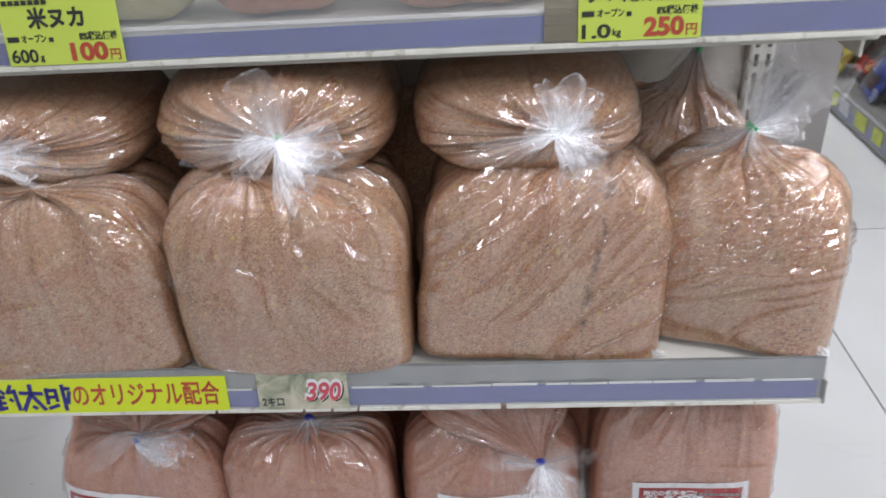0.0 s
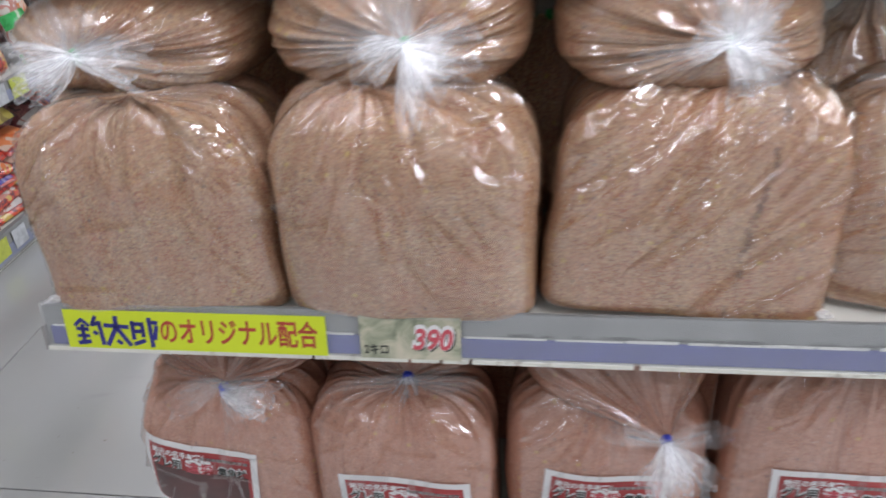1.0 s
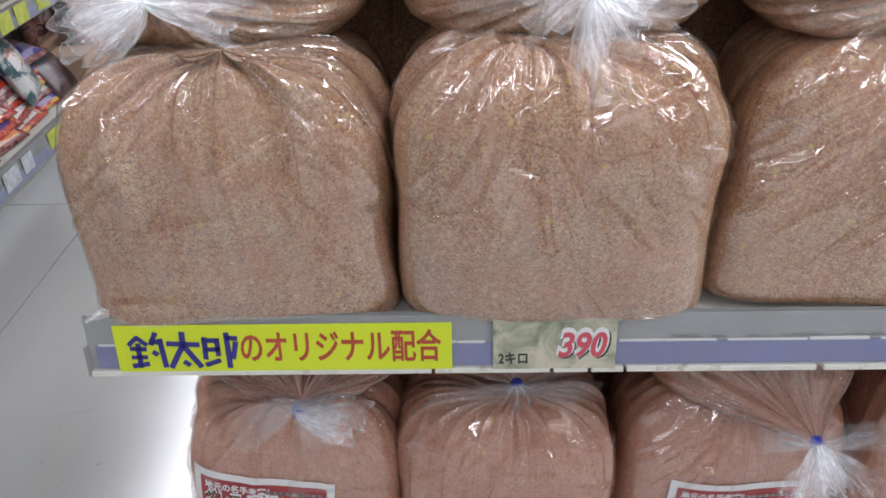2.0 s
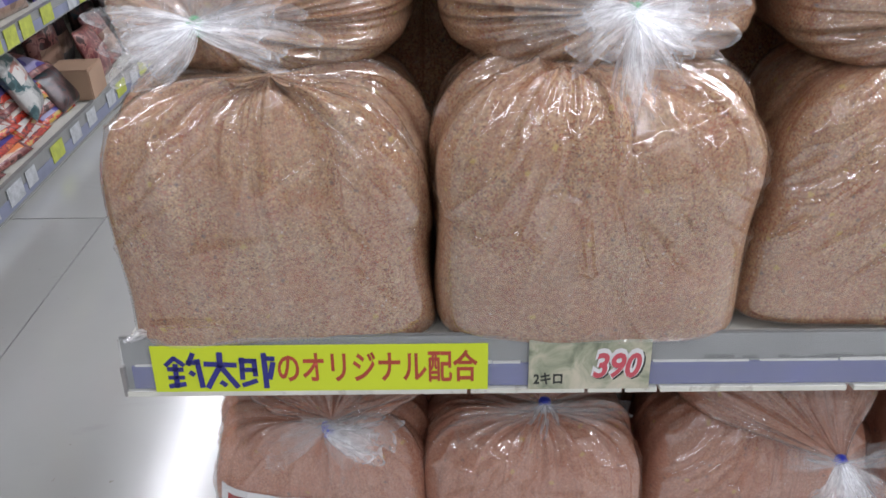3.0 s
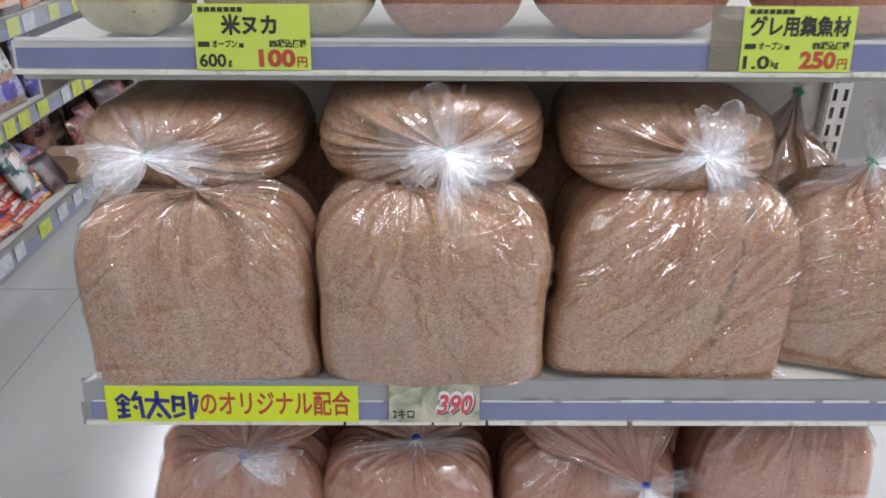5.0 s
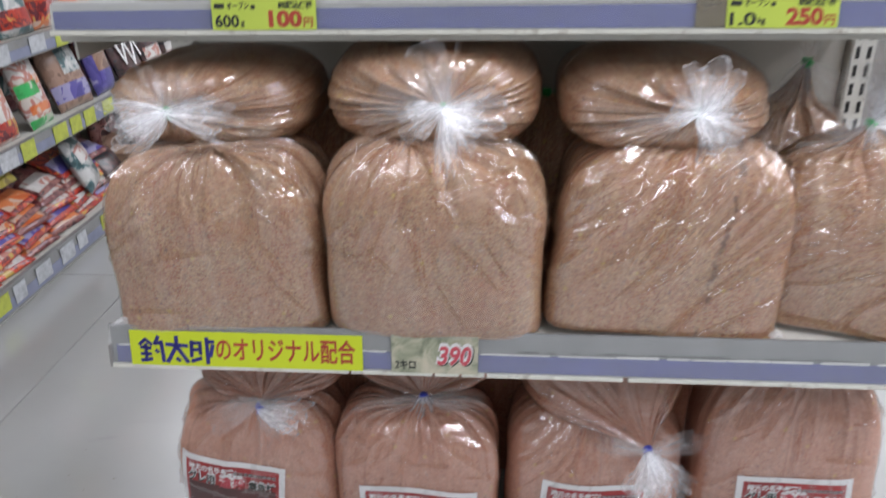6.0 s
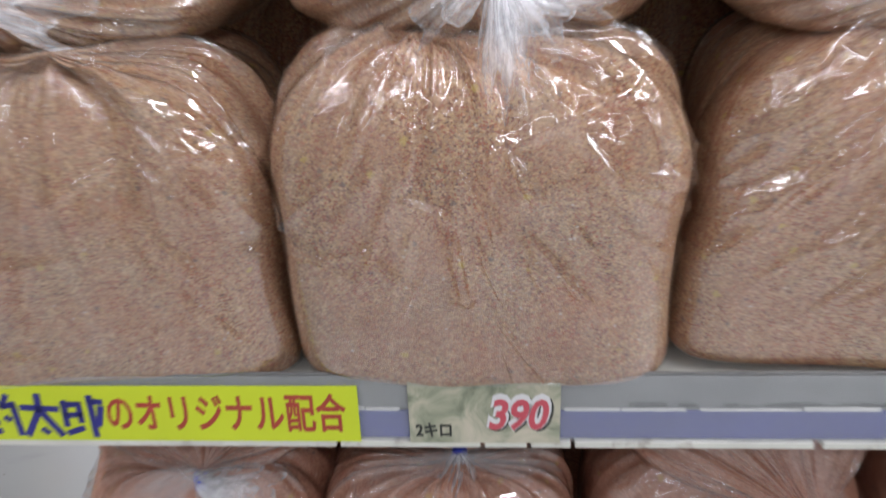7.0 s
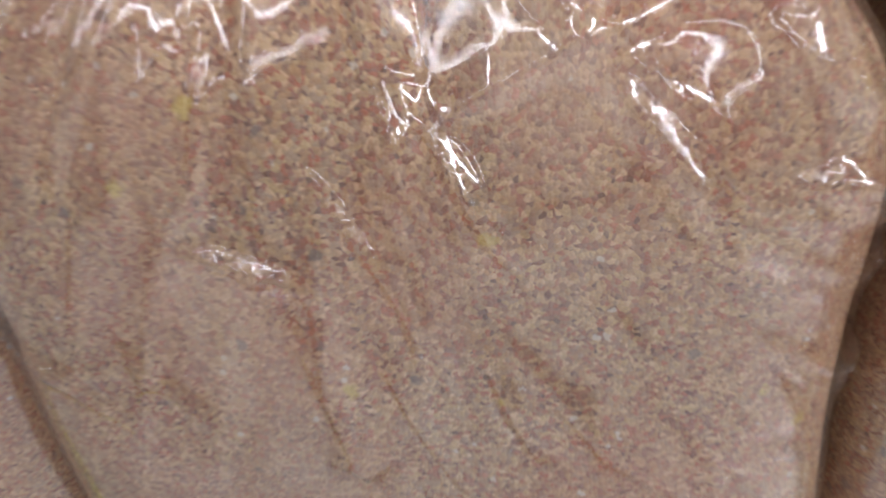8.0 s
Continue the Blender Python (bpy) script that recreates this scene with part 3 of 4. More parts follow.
def bag_mesh(name, seed, half, height, neck=(0, 0, 0.02), top=3.6, bottom=6.0, square=3.6, pleats=40, depth=0.0050, taper=0.0, sag=0.0, reach=0.75, belly=0.14, pulls=65, slant=0.0, shell=False, around=200, rings=130, dense=0.6):
    """A filled polythene bag, upright, its bottom at z = 0 and its gathered neck on top: a rounded box below,
    sharp pleats that run into the neck, and pulls across the front. taper narrows the top, slant turns the pulls."""
    rng = np.random.RandomState(seed)
    th = np.linspace(0, 2 * math.pi, around, endpoint=False)[None, :]
    th = th - dense * np.sin(th - 1.5 * math.pi)  # closer rows on the front
    f = np.linspace(0, 1, rings)[:, None]
    # the profile, in even steps along its length
    fine = np.linspace(-0.5, 0.5, 6001) * math.pi
    p = np.where(fine < 0, bottom, top)
    rr = np.clip(np.cos(fine), 0, 1) ** (2 / p)
    zz = np.sign(fine) * np.abs(np.sin(fine)) ** (2 / p)
    run = np.concatenate([[0], np.cumsum(np.hypot(np.diff(rr) * half[0], np.diff(zz) * height / 2))])
    r = np.interp(f[:, 0] * run[-1], run, rr)[:, None]
    h = (np.interp(f[:, 0] * run[-1], run, zz)[:, None] + 1) / 2
    phi = h - 0.5
    r = np.maximum(r, np.where(phi > 0, 0.035, 0.0))
    r[0], r[-1] = 0.0, 0.0
    n = np.where(phi > 0, 2.0 + (square - 2.0) * np.clip(r, 0, 1) ** 1.5, square)
    c, s = np.cos(th), np.sin(th)
    k = (np.abs(c) ** n + np.abs(s) ** n) ** (-1 / n)
    up = np.clip((phi > 0) * (1 - r) / 0.965, 0, 1)
    side = 1 - taper * h ** 1.5 + sag * np.clip(0.5 - h, 0, 1)
    a, b = half
    rx, ry = a * r * side, b * r * (1 - belly + belly * np.sin(np.pi * np.clip(0.12 + 0.8 * h, 0, 1)))
    shift = up ** 1.6
    X = rx * c * k + neck[0] * shift
    Y = ry * s * k + neck[1] * shift
    Z = h * height + neck[2] * np.clip((0.34 - r) / 0.34, 0, 1) ** 1.5 * (phi > 0) + 0 * th
    P = np.stack([X, Y, Z], -1)
    du, dv = np.roll(P, -1, 1) - np.roll(P, 1, 1), np.gradient(P, axis=0)
    N = np.cross(du, dv)
    N /= np.linalg.norm(N, axis=-1, keepdims=True) + 1e-12
    # pleats: creased folds of many lengths that run out from the neck
    fold = np.zeros((rings, around))
    warp = waves(rng, 2 * th + 0 * f, f * 9 + 0 * th, 7, 0.5, 2.2) * 0.09
    for i in range(pleats):
        at = (i + rng.uniform(-0.48, 0.48)) * 2 * math.pi / pleats
        d = np.abs(np.angle(np.exp(1j * (th + warp * rng.uniform(0.3, 1.6) - at))))
        wide = rng.uniform(0.022, 0.075) * (0.6 + 0.6 * r)
        length = (0.15 + 0.85 * rng.uniform(0, 1) ** 1.3) * reach
        near = np.clip(1 - (1 - h) / length, 0, 1)
        near = near * near * (3 - 2 * near)
        shape = np.exp(-np.sqrt((d / wide) ** 2 + 0.05) + 0.22)
        fold += rng.choice((-1, 1, 1)) * rng.uniform(0.25, 1.1) * shape * near
    fold *= np.clip(r / 0.3, 0.15, 1) * (phi > -0.45)
    lumps = waves(rng, 3 * th + 0 * f, 7 * h + 0 * th, 9, 0.4, 1.0) * 0.0020 + waves(rng, np.cos(th) * 6 + 0 * f, 12 * h + np.sin(th) * 6, 9, 0.5, 1.4) * 0.0013
    lumps = lumps + waves(rng, X * 60, Z * 60 + Y * 40, 14, 0.5, 1.5) * (0.0003 if shell else 0.0007)
    out = depth * fold + lumps * np.clip(r * 3, 0, 1)
    if shell:
        # the film stands a little off, with short sharp creases of its own, thickest near the top
        crease = np.zeros((rings, around))
        face = np.clip((-s - 0.1) / 0.3, 0, 1)
        for i in range(pulls):
            x0, z0 = rng.uniform(-0.95, 0.95) * a, height * (1.0 - (0.62 if i % 6 else 0.9) * rng.uniform(0, 1) ** 1.2)
            ang = radians(90 - slant) + rng.normal(0, 0.22)
            if not slant:
                ang = math.atan2(height * 1.12 - z0, neck[0] * 0.8 - x0) + rng.normal(0, 0.13) if i % 9 else rng.normal(0, 0.35)
            dx, dz = X - x0, Z - z0
            along, off = dx * math.cos(ang) + dz * math.sin(ang), -dx * math.sin(ang) + dz * math.cos(ang)
            off = off + 0.0012 * np.sin(along * rng.uniform(30, 80) + i) + rng.uniform(-4, 4) * along ** 2
            long, ww = rng.uniform(0.008, 0.040) * (2.0 if slant else 1.0), rng.uniform(0.0012, 0.0032)
            crease += rng.uniform(0.3, 1.3) * (1.2 if slant else 1.0) * np.exp(-np.sqrt((off / ww) ** 2 + 0.10) + 0.32) * np.exp(-(along / long) ** 4) * face
        out = out + 0.0016 + 0.0036 * np.minimum(crease, 2.0) * np.clip(r * 4, 0, 1)
    P = P + N * out[..., None]
    P[..., 2] = np.maximum(P[..., 2], 0)
    co = P.reshape(-1, 3)
    i, j = np.meshgrid(np.arange(rings - 1), np.arange(around), indexing="ij")
    q = np.stack([i * around + j, i * around + (j + 1) % around, (i + 1) * around + (j + 1) % around, (i + 1) * around + j], -1).reshape(-1, 4)
    me = bpy.data.meshes.new(name)
    me.from_pydata(co.tolist(), [], q.tolist())
    uv = me.uv_layers.new(name="film")
    u = np.stack([j, j + 1, j + 1, j], -1).reshape(-1) / around
    v = np.stack([i, i, i + 1, i + 1], -1).reshape(-1) / (rings - 1)
    uv.data.foreach_set("uv", np.stack([u, v], -1).astype(np.float32).reshape(-1))
    me.polygons.foreach_set("use_smooth", [True] * len(me.polygons))
    me.update()
    return me


def lobe_mesh(name, seed, way, length, width, tip=1.0, across=44, along=34, crumple=0.006, out=(0, -1, 0), droop=0.0):
    """A crumpled sheet of film that fans out of a knot at the origin along way."""
    rng = np.random.RandomState(seed)
    way, out = Vector(way).normalized(), Vector(out).normalized()
    sidev = way.cross(out).normalized()
    out = sidev.cross(way).normalized()
    t = np.linspace(0, 1, along)[:, None]
    w = np.linspace(-1, 1, across)[None, :]
    # the mouth of the bag is cut straight; gathering pulls parts of the edge back
    ragged = 1 + 0.20 * np.abs(waves(rng, 4 * w, 0 * w, 4, 0.5, 2.0)) - 0.14 - 0.10 * np.abs(w) ** 3 + 0.12 * rng.uniform(-1, 1) * w
    spread = (0.10 + 0.90 * np.clip(t * 1.15, 0, 1) ** 0.75) * (1 - (1 - tip) * t ** 2)
    L = length * t * ragged
    sway = 0.16 * width * np.sin(2.4 * t + rng.uniform(0, 6.28)) * t
    S = width / 2 * w * spread + sway
    def folds(f, g, count):
        """Flat facets that meet in sharp creases."""
        v = np.zeros((along, across))
        for _ in range(count):
            a, b = rng.uniform(0.5, 1.3) * f * rng.choice((-1, 1)), rng.uniform(-1, 1) * g
            v += 2 * np.abs(((a * w + b * t + rng.uniform(0, 2)) % 2) - 1) - 1
        return v / count ** 0.5
    O = crumple * (1.5 * folds(2.6, 0.9, 3) * np.clip(0.3 + t, 0, 1) + 0.75 * folds(4.0, 3.5, 4) * np.clip(0.1 + t, 0, 1)) + 0.11 * width * (1 - w ** 2) * np.sin(t * math.pi * 0.8) + 0.004
    D = droop * t ** 2 + 0 * w
    co = [way * float(L[i, j]) + sidev * float(S[i, j]) + out * float(O[i, j]) + Vector((0, 0, -float(D[i, j]))) for i in range(along) for j in range(across)]
    faces = [(i * across + j, i * across + j + 1, (i + 1) * across + j + 1, (i + 1) * across + j) for i in range(along - 1) for j in range(across - 1)]
    me = bpy.data.meshes.new(name)
    me.from_pydata([tuple(v) for v in co], [], faces)
    uv = me.uv_layers.new(name="film")
    loops = np.array(faces).reshape(-1)
    uv.data.foreach_set("uv", np.stack([(loops % across) / (across - 1), (loops // across) / (along - 1)], -1).astype(np.float32).reshape(-1))
    me.polygons.foreach_set("use_smooth", [True] * len(me.polygons))
    me.update()
    return me


def tie_mesh(radius, length):
    """A twisted strip of tape round the neck, with a loose end."""
    bm = bmesh.new()
    bmesh.ops.create_cone(bm, cap_ends=True, segments=20, radius1=radius, radius2=radius * 0.9, depth=length)
    add_box(bm, -radius * 0.5, radius * 0.5, -radius * 1.25, -radius * 0.9, -length * 1.1, length * 0.3, pose(radius * 0.4, 0, 0, 8, 24, 0))
    bmesh.ops.bevel(bm, geom=bm.edges[:], offset=0.0004, segments=1, affect="EDGES")
    return bm


def bait_bag(name, m, label, seed, half, height, material, tie=None, lobes=(), group="bait bags", category="bait bag", **shape):
    """A tied bag: contents under film, tape round the neck, tuft of film. lobes: way, length, width, tip, film."""
    bag = thing(name, m, label, category, group)
    neck = shape.get("neck", (0, 0, 0.02))
    body = hang("body", bag_mesh("body", seed, half, height, **shape), material, bag, "ground bait pressed against clear film")
    if shape.get("around", 200) > 150:
        shape["around"], shape["rings"] = (330, 250) if shape.get("pulls", 65) else (270, 170)
        film = hang("film", bag_mesh("film", seed, half, height, shell=True, **shape), film_gloss, bag, "glossy creased clear film")
        film.visible_shadow = False
    top = Matrix.Translation((neck[0], neck[1], height + neck[2]))
    if tie is not None:
        t = part("tie", tie_mesh(0.0062, 0.007), tie, bag, "plastic tape tied round the neck", True)
        t.matrix_local = top
    for i, (way, length, width, tip, sheet) in enumerate(lobes):
        out = Vector((0, -1, 0.15)) if abs(Vector(way).normalized().y) < 0.8 else Vector((0, 0, 1))
        back = m.to_3x3().inverted()
        for layer in range(2):
            lean = Vector(way).normalized() + Vector((0.16, -0.10, 0.12)) * (layer - 0.4)
            lobe = hang("tuft", lobe_mesh("tuft", seed * 31 + i * 2 + layer, back @ lean, length * (1 - 0.22 * layer), width * (1 - 0.15 * layer), tip, out=back @ out, crumple=0.085 * width + 0.0016), sheet, bag, "crumpled clear film end")
            lobe.matrix_local = top
            lobe.visible_shadow = False
    return bag


W, C = film_white, film_clear
TAN = "clear bag of tan-brown ground bait"
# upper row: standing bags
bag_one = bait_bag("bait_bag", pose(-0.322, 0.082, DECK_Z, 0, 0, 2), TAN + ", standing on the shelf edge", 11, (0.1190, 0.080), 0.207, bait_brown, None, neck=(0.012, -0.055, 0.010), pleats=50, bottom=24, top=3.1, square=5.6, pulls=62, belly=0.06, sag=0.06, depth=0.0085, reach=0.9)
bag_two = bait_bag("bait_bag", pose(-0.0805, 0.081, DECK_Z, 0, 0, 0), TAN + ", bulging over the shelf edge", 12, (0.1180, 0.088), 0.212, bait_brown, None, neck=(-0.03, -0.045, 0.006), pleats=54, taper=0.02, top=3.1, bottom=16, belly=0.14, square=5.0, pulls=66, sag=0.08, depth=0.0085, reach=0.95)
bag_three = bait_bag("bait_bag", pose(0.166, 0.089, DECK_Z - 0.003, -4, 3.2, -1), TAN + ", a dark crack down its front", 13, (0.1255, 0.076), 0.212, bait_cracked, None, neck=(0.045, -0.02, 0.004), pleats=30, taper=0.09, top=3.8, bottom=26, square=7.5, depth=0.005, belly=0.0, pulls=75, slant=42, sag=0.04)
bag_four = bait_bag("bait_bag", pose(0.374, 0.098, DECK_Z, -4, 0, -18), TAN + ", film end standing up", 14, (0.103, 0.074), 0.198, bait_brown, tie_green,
    (((0.55, -0.1, 1), 0.095, 0.085, 1.0, C), ((1.1, 0.0, 0.75), 0.085, 0.06, 0.9, C), ((0.15, 0.1, 1), 0.085, 0.07, 1.0, C), ((0.5, 0.2, 1), 0.07, 0.05, 1, W), ((0.9, -0.1, 0.2), 0.05, 0.05, 1, W), ((-0.2, -0.9, -1), 0.035, 0.016, 1, W), ((-1, -0.2, -0.25), 0.07, 0.035, 0.8, C)),
    neck=(-0.002, -0.02, 0.026), top=2.6, pleats=40, taper=0.0, square=5.2, bottom=28, belly=0.02, pulls=70, slant=62, depth=0.006)
# heat-sealed bottom corners that stick out over the shelf edge
for bag, at, way, size in ((bag_one, (-0.108, -0.066, 0.014), (-1, -0.5, 0.25), 0.020), (bag_three, (0.116, -0.062, 0.016), (1, -0.5, -0.2), 0.015), (bag_four, (0.092, -0.060, 0.016), (0.9, -0.8, -0.7), 0.016)):
    corner = hang("sealed_corner", lobe_mesh("sealed_corner", 5, way, size, size * 1.3, 0.15, 14, 12, 0.0014), film_white, bag, "pinched bottom corner of the bag", True)
    corner.location = at
# upper row: bags that lie on top, their knots towards the aisle
LIE = "clear bag of brown bait lying on another, knot in front"
bait_bag("bait_bag", pose(-0.323, 0.232, 0.7320, 90, 0, 0), LIE, 21, (0.107, 0.049), 0.195, bait_brown, tie_green,
    (((-1, -0.15, -0.10), 0.060, 0.050, 1.0, W), ((-0.8, -0.2, 0.6), 0.055, 0.035, 0.8, C), ((1, -0.2, -0.16), 0.076, 0.046, 1.0, W), ((0.35, -0.1, 1), 0.048, 0.06, 1.0, C), ((-0.8, -0.3, -0.75), 0.060, 0.045, 0.9, W), ((0.9, -0.25, 0.3), 0.065, 0.03, 0.9, C)),
    neck=(-0.030, 0.004, 0.004), square=2.8, top=3.6, bottom=4, pleats=64, depth=0.0052, reach=0.5, pulls=0, dense=0.0)
bait_bag("bait_bag", pose(-0.082, 0.226, 0.7425, 90, 0, 0), LIE, 22, (0.114, 0.060), 0.195, bait_brown, tie_green,
    (((-0.6, -0.15, 1), 0.066, 0.075, 1.0, C), ((0.1, -0.2, 1), 0.050, 0.035, 0.9, C), ((-1, -0.25, -0.30), 0.050, 0.040, 1.0, W), ((1, -0.3, -0.05), 0.062, 0.050, 1.0, W), ((0.8, -0.3, -0.6), 0.050, 0.045, 0.9, W), ((0.16, -0.12, -1), 0.082, 0.046, 0.35, W), ((-1, -0.2, 0.1), 0.09, 0.03, 0.8, C)),
    neck=(0.014, 0.000, 0.004), square=2.7, top=3.4, bottom=4, pleats=74, depth=0.0058, reach=0.55, pulls=0, dense=0.0)
bait_bag("bait_bag", pose(0.156, 0.240, 0.7330, 90, 0, 0), LIE, 23, (0.110, 0.051), 0.195, bait_brown, tie_green,
    (((0.35, -0.2, 1), 0.058, 0.060, 1.0, W), ((-0.3, -0.2, 1), 0.050, 0.045, 1.0, C), ((-1, -0.3, 0.3), 0.036, 0.035, 1, W), ((1, -0.3, 0.35), 0.040, 0.04, 0.9, W), ((0.5, -0.35, -0.7), 0.045, 0.050, 1.0, W), ((0.75, -0.3, -0.85), 0.085, 0.045, 0.9, C), ((-1, -0.2, -0.25), 0.08, 0.03, 0.8, C)),
    neck=(0.026, 0.002, 0.004), square=2.8, top=3.6, bottom=4, pleats=64, depth=0.0052, reach=0.5, pulls=0, dense=0.0)
# bags of the row behind
for i, (x, y, turn) in enumerate(((-0.21, 0.27, 5), (0.045, 0.28, -4), (0.24, 0.29, 8))):
    bait_bag("bait_bag", pose(x, y, DECK_Z, 0, 0, turn), TAN + " in the shaded second row", 41 + i, (0.105, 0.070), 0.20, bait_brown, tie_green, neck=(0.0, 0.0, 0.012), around=120, rings=84)
bait_bag("bait_bag", pose(0.335, 0.262, DECK_Z, 0, 0, 6), TAN + " in the second row, green tie", 45, (0.095, 0.062), 0.205, bait_brown, tie_green,
    (((0.6, 0, -0.8), 0.075, 0.05, 1, C), ((-0.6, -0.2, -0.9), 0.07, 0.06, 1, C), ((0.1, 0, 1), 0.03, 0.03, 1, C)), neck=(0.020, -0.005, 0.050), top=2.4, pleats=24, reach=0.8)

# lower row: pinker bags with printed labels
from mathutils.bvhtree import BVHTree


def drape(bm, bag, lift):
    """Lays a flat mesh that stands in x and z before a bag on the bag's front."""
    body = bag.children[0]
    place = bag.matrix_basis
    tree = BVHTree.FromPolygons([place @ v.co for v in body.data.vertices], [p.vertices[:] for p in body.data.polygons])
    for v in bm.verts:
        hit, normal, _, _ = tree.ray_cast(Vector((v.co.x, -0.5, v.co.z)), Vector((0, 1, 0)))
        y = hit.y if hit else place.translation.y
        v.co = Vector((v.co.x, y - lift, v.co.z))
    bmesh.ops.transform(bm, matrix=place.inverted(), verts=bm.verts[:])
    return bm


def plate(x0, z0, w, h, turn, nx=20, nz=12, wave=0.0):
    bm = bmesh.new()
    vs = [[bm.verts.new((w * i / nx, 0, h * j / nz + wave * math.sin(3.6 * i / nx + 0.4))) for j in range(nz + 1)] for i in range(nx + 1)]
    for i in range(nx):
        for j in range(nz):
            bm.faces.new((vs[i][j], vs[i + 1][j], vs[i + 1][j + 1], vs[i][j + 1]))
    return shifted(bm, pose(x0, 0, z0, 0, turn, 0))


def bag_label(bag, x, z, w, turn, wave):
    """A printed slip against the film; x, z: its upper left corner."""
    h = 0.105
    m = pose(x, 0, z, 0, turn, 0) @ pose(0, 0, -h)

    def flat(x0, z0, ww, hh):
        bm = plate(0, 0, ww, hh, 0, wave=0)
        bmesh.ops.translate(bm, verts=bm.verts[:], vec=(x0, 0, z0))
        return bm

    def lay(name, bm, lift, material, note=""):
        if "paper" not in name:
            bmesh.ops.subdivide_edges(bm, edges=[e for e in bm.edges if e.calc_length() > 0.006], cuts=2)
        for v in bm.verts:
            v.co.z += wave * math.sin(3.6 * v.co.x / w + 0.4)
        return part(name, drape(shifted(bm, m), bag, lift), material, slip, note, True)

    slip = part("label", drape(shifted_wave(plate(0, 0, w, h, 0), wave, w, m), bag, 0.0026), paper_white, bag, "white-edged slip printed in red and black", True)
    lay("print_field", flat(0.0075, 0.008, w - 0.015, h - 0.0155), 0.0030, label_red, "red printed field")
    lay("picture", flat(0.0115, 0.010, w - 0.023, h - 0.048), 0.0034, label_dark, "dark printed picture")
    for name, text, size, ww, x0, z0, ink, bold in (
            ("headline", "地元の名手考案！", 0.0100, w * 0.46, 0.012, h - 0.0205, ink_white, 0.0003),
            ("word_outline", "グレ用", 0.0165, w * 0.275, 0.0105, h - 0.0385, ink_white, 0.0013),
            ("word", "グレ用", 0.0160, w * 0.265, 0.0110, h - 0.0380, ink_black, 0.0004),
            ("word_outline", "遠投", 0.0185, w * 0.25, w * 0.385, h - 0.0405, ink_white, 0.0018),
            ("word", "遠投", 0.0180, w * 0.24, w * 0.390, h - 0.0400, ink_price, 0.0003),
            ("word_outline", "集魚材", 0.0130, w * 0.255, w * 0.655, h - 0.0385, ink_white, 0.0011),
            ("word", "集魚材", 0.0125, w * 0.245, w * 0.660, h - 0.0380, ink_black, 0.0004)):
        lift = 0.0038 if "outline" in name or name == "headline" else 0.0043
        lay(name, shifted(words(text, size, ww, bold), pose(x0, 0, z0)), lift, ink)
    lay("small_print", shifted(bars([(w * 0.52 + w * 0.40 * (i + 0.5) / 9, h - 0.0165, w * 0.036, 0.0042, 0) for i in range(9)]), pose(0, 0, 0)), 0.0038, ink_white)


def shifted_wave(bm, wave, w, m):
    for v in bm.verts:
        v.co.z += wave * math.sin(3.6 * v.co.x / w + 0.4)
    return shifted(bm, m)


BASE = 0.10
ROSE = "clear bag of pinkish bait with a red printed slip"
low_one = bait_bag("bait_bag", pose(-0.318, 0.104, BASE, 0, 0, 0), ROSE, 51, (0.105, 0.072), 0.262, bait_pink, tie_blue, (((1, -0.3, -0.25), 0.062, 0.055, 1, W), ((0.5, -0.3, -0.8), 0.05, 0.045, 0.8, C)), neck=(0.015, -0.055, 0.0), pleats=44, top=4.2, square=4.4, bottom=10)
low_two = bait_bag("bait_bag", pose(-0.114, 0.092, BASE, 0, 0, 0), ROSE, 52, (0.105, 0.074), 0.258, bait_pink, None, (), neck=(0.01, -0.03, 0.006), pleats=40, top=3.8, bottom=10, square=4.2)
low_three = bait_bag("bait_bag", pose(0.112, 0.120, BASE, 0, 0, 0), ROSE, 53, (0.109, 0.076), 0.252, bait_pink, None, (), neck=(0.01, -0.02, 0.006), pleats=36, top=4.2, bottom=10, square=4.4)
low_four = bait_bag("bait_bag", pose(0.346, 0.106, BASE, 0, 0, -3), ROSE + ", tall", 54, (0.110, 0.074), 0.325, bait_pink, None, (((0.3, -0.2, -1), 0.06, 0.05, 0.8, C),), neck=(0.03, -0.02, 0.01), pleats=40, top=3.2, taper=0.03, bottom=10, square=4.2)
bag_label(low_one, -0.411, 0.296, 0.137, 6, 0.001)
bag_label(low_two, -0.181, 0.265, 0.147, -1, 0.004)
bag_label(low_three, 0.047, 0.272, 0.134, 5, -0.004)
bag_label(low_four, 0.277, 0.296, 0.132, -2, 0.0005)
LIE_ROSE = "clear bag of pinkish bait lying on another"
bait_bag("bait_bag", pose(-0.298, 0.235, 0.398, 90, 0, 0), LIE_ROSE, 61, (0.094, 0.040), 0.185, bait_pink, None,
    (((-1, -0.3, -0.2), 0.07, 0.05, 0.8, C), ((0.6, -0.3, 0.35), 0.06, 0.04, 0.8, C)), neck=(0.0, -0.024, 0.004), square=2.8, top=3.6, bottom=4, pleats=50, reach=0.5, pulls=0, dense=0.0)
bait_bag("bait_bag", pose(-0.102, 0.255, 0.398, 90, 0, 0), LIE_ROSE + ", tied with blue tape", 62, (0.100, 0.040), 0.175, bait_pink, tie_blue,
    (((0.0, -0.35, -1), 0.050, 0.062, 1, W), ((-0.3, -0.3, -1), 0.048, 0.04, 1, C), ((1, -0.2, 0.1), 0.085, 0.035, 0.6, C), ((-1, -0.2, -0.35), 0.10, 0.05, 0.7, C)), neck=(0.0, -0.030, 0.008), square=2.8, top=3.0, bottom=4, pleats=50, reach=0.6, pulls=0, dense=0.0)
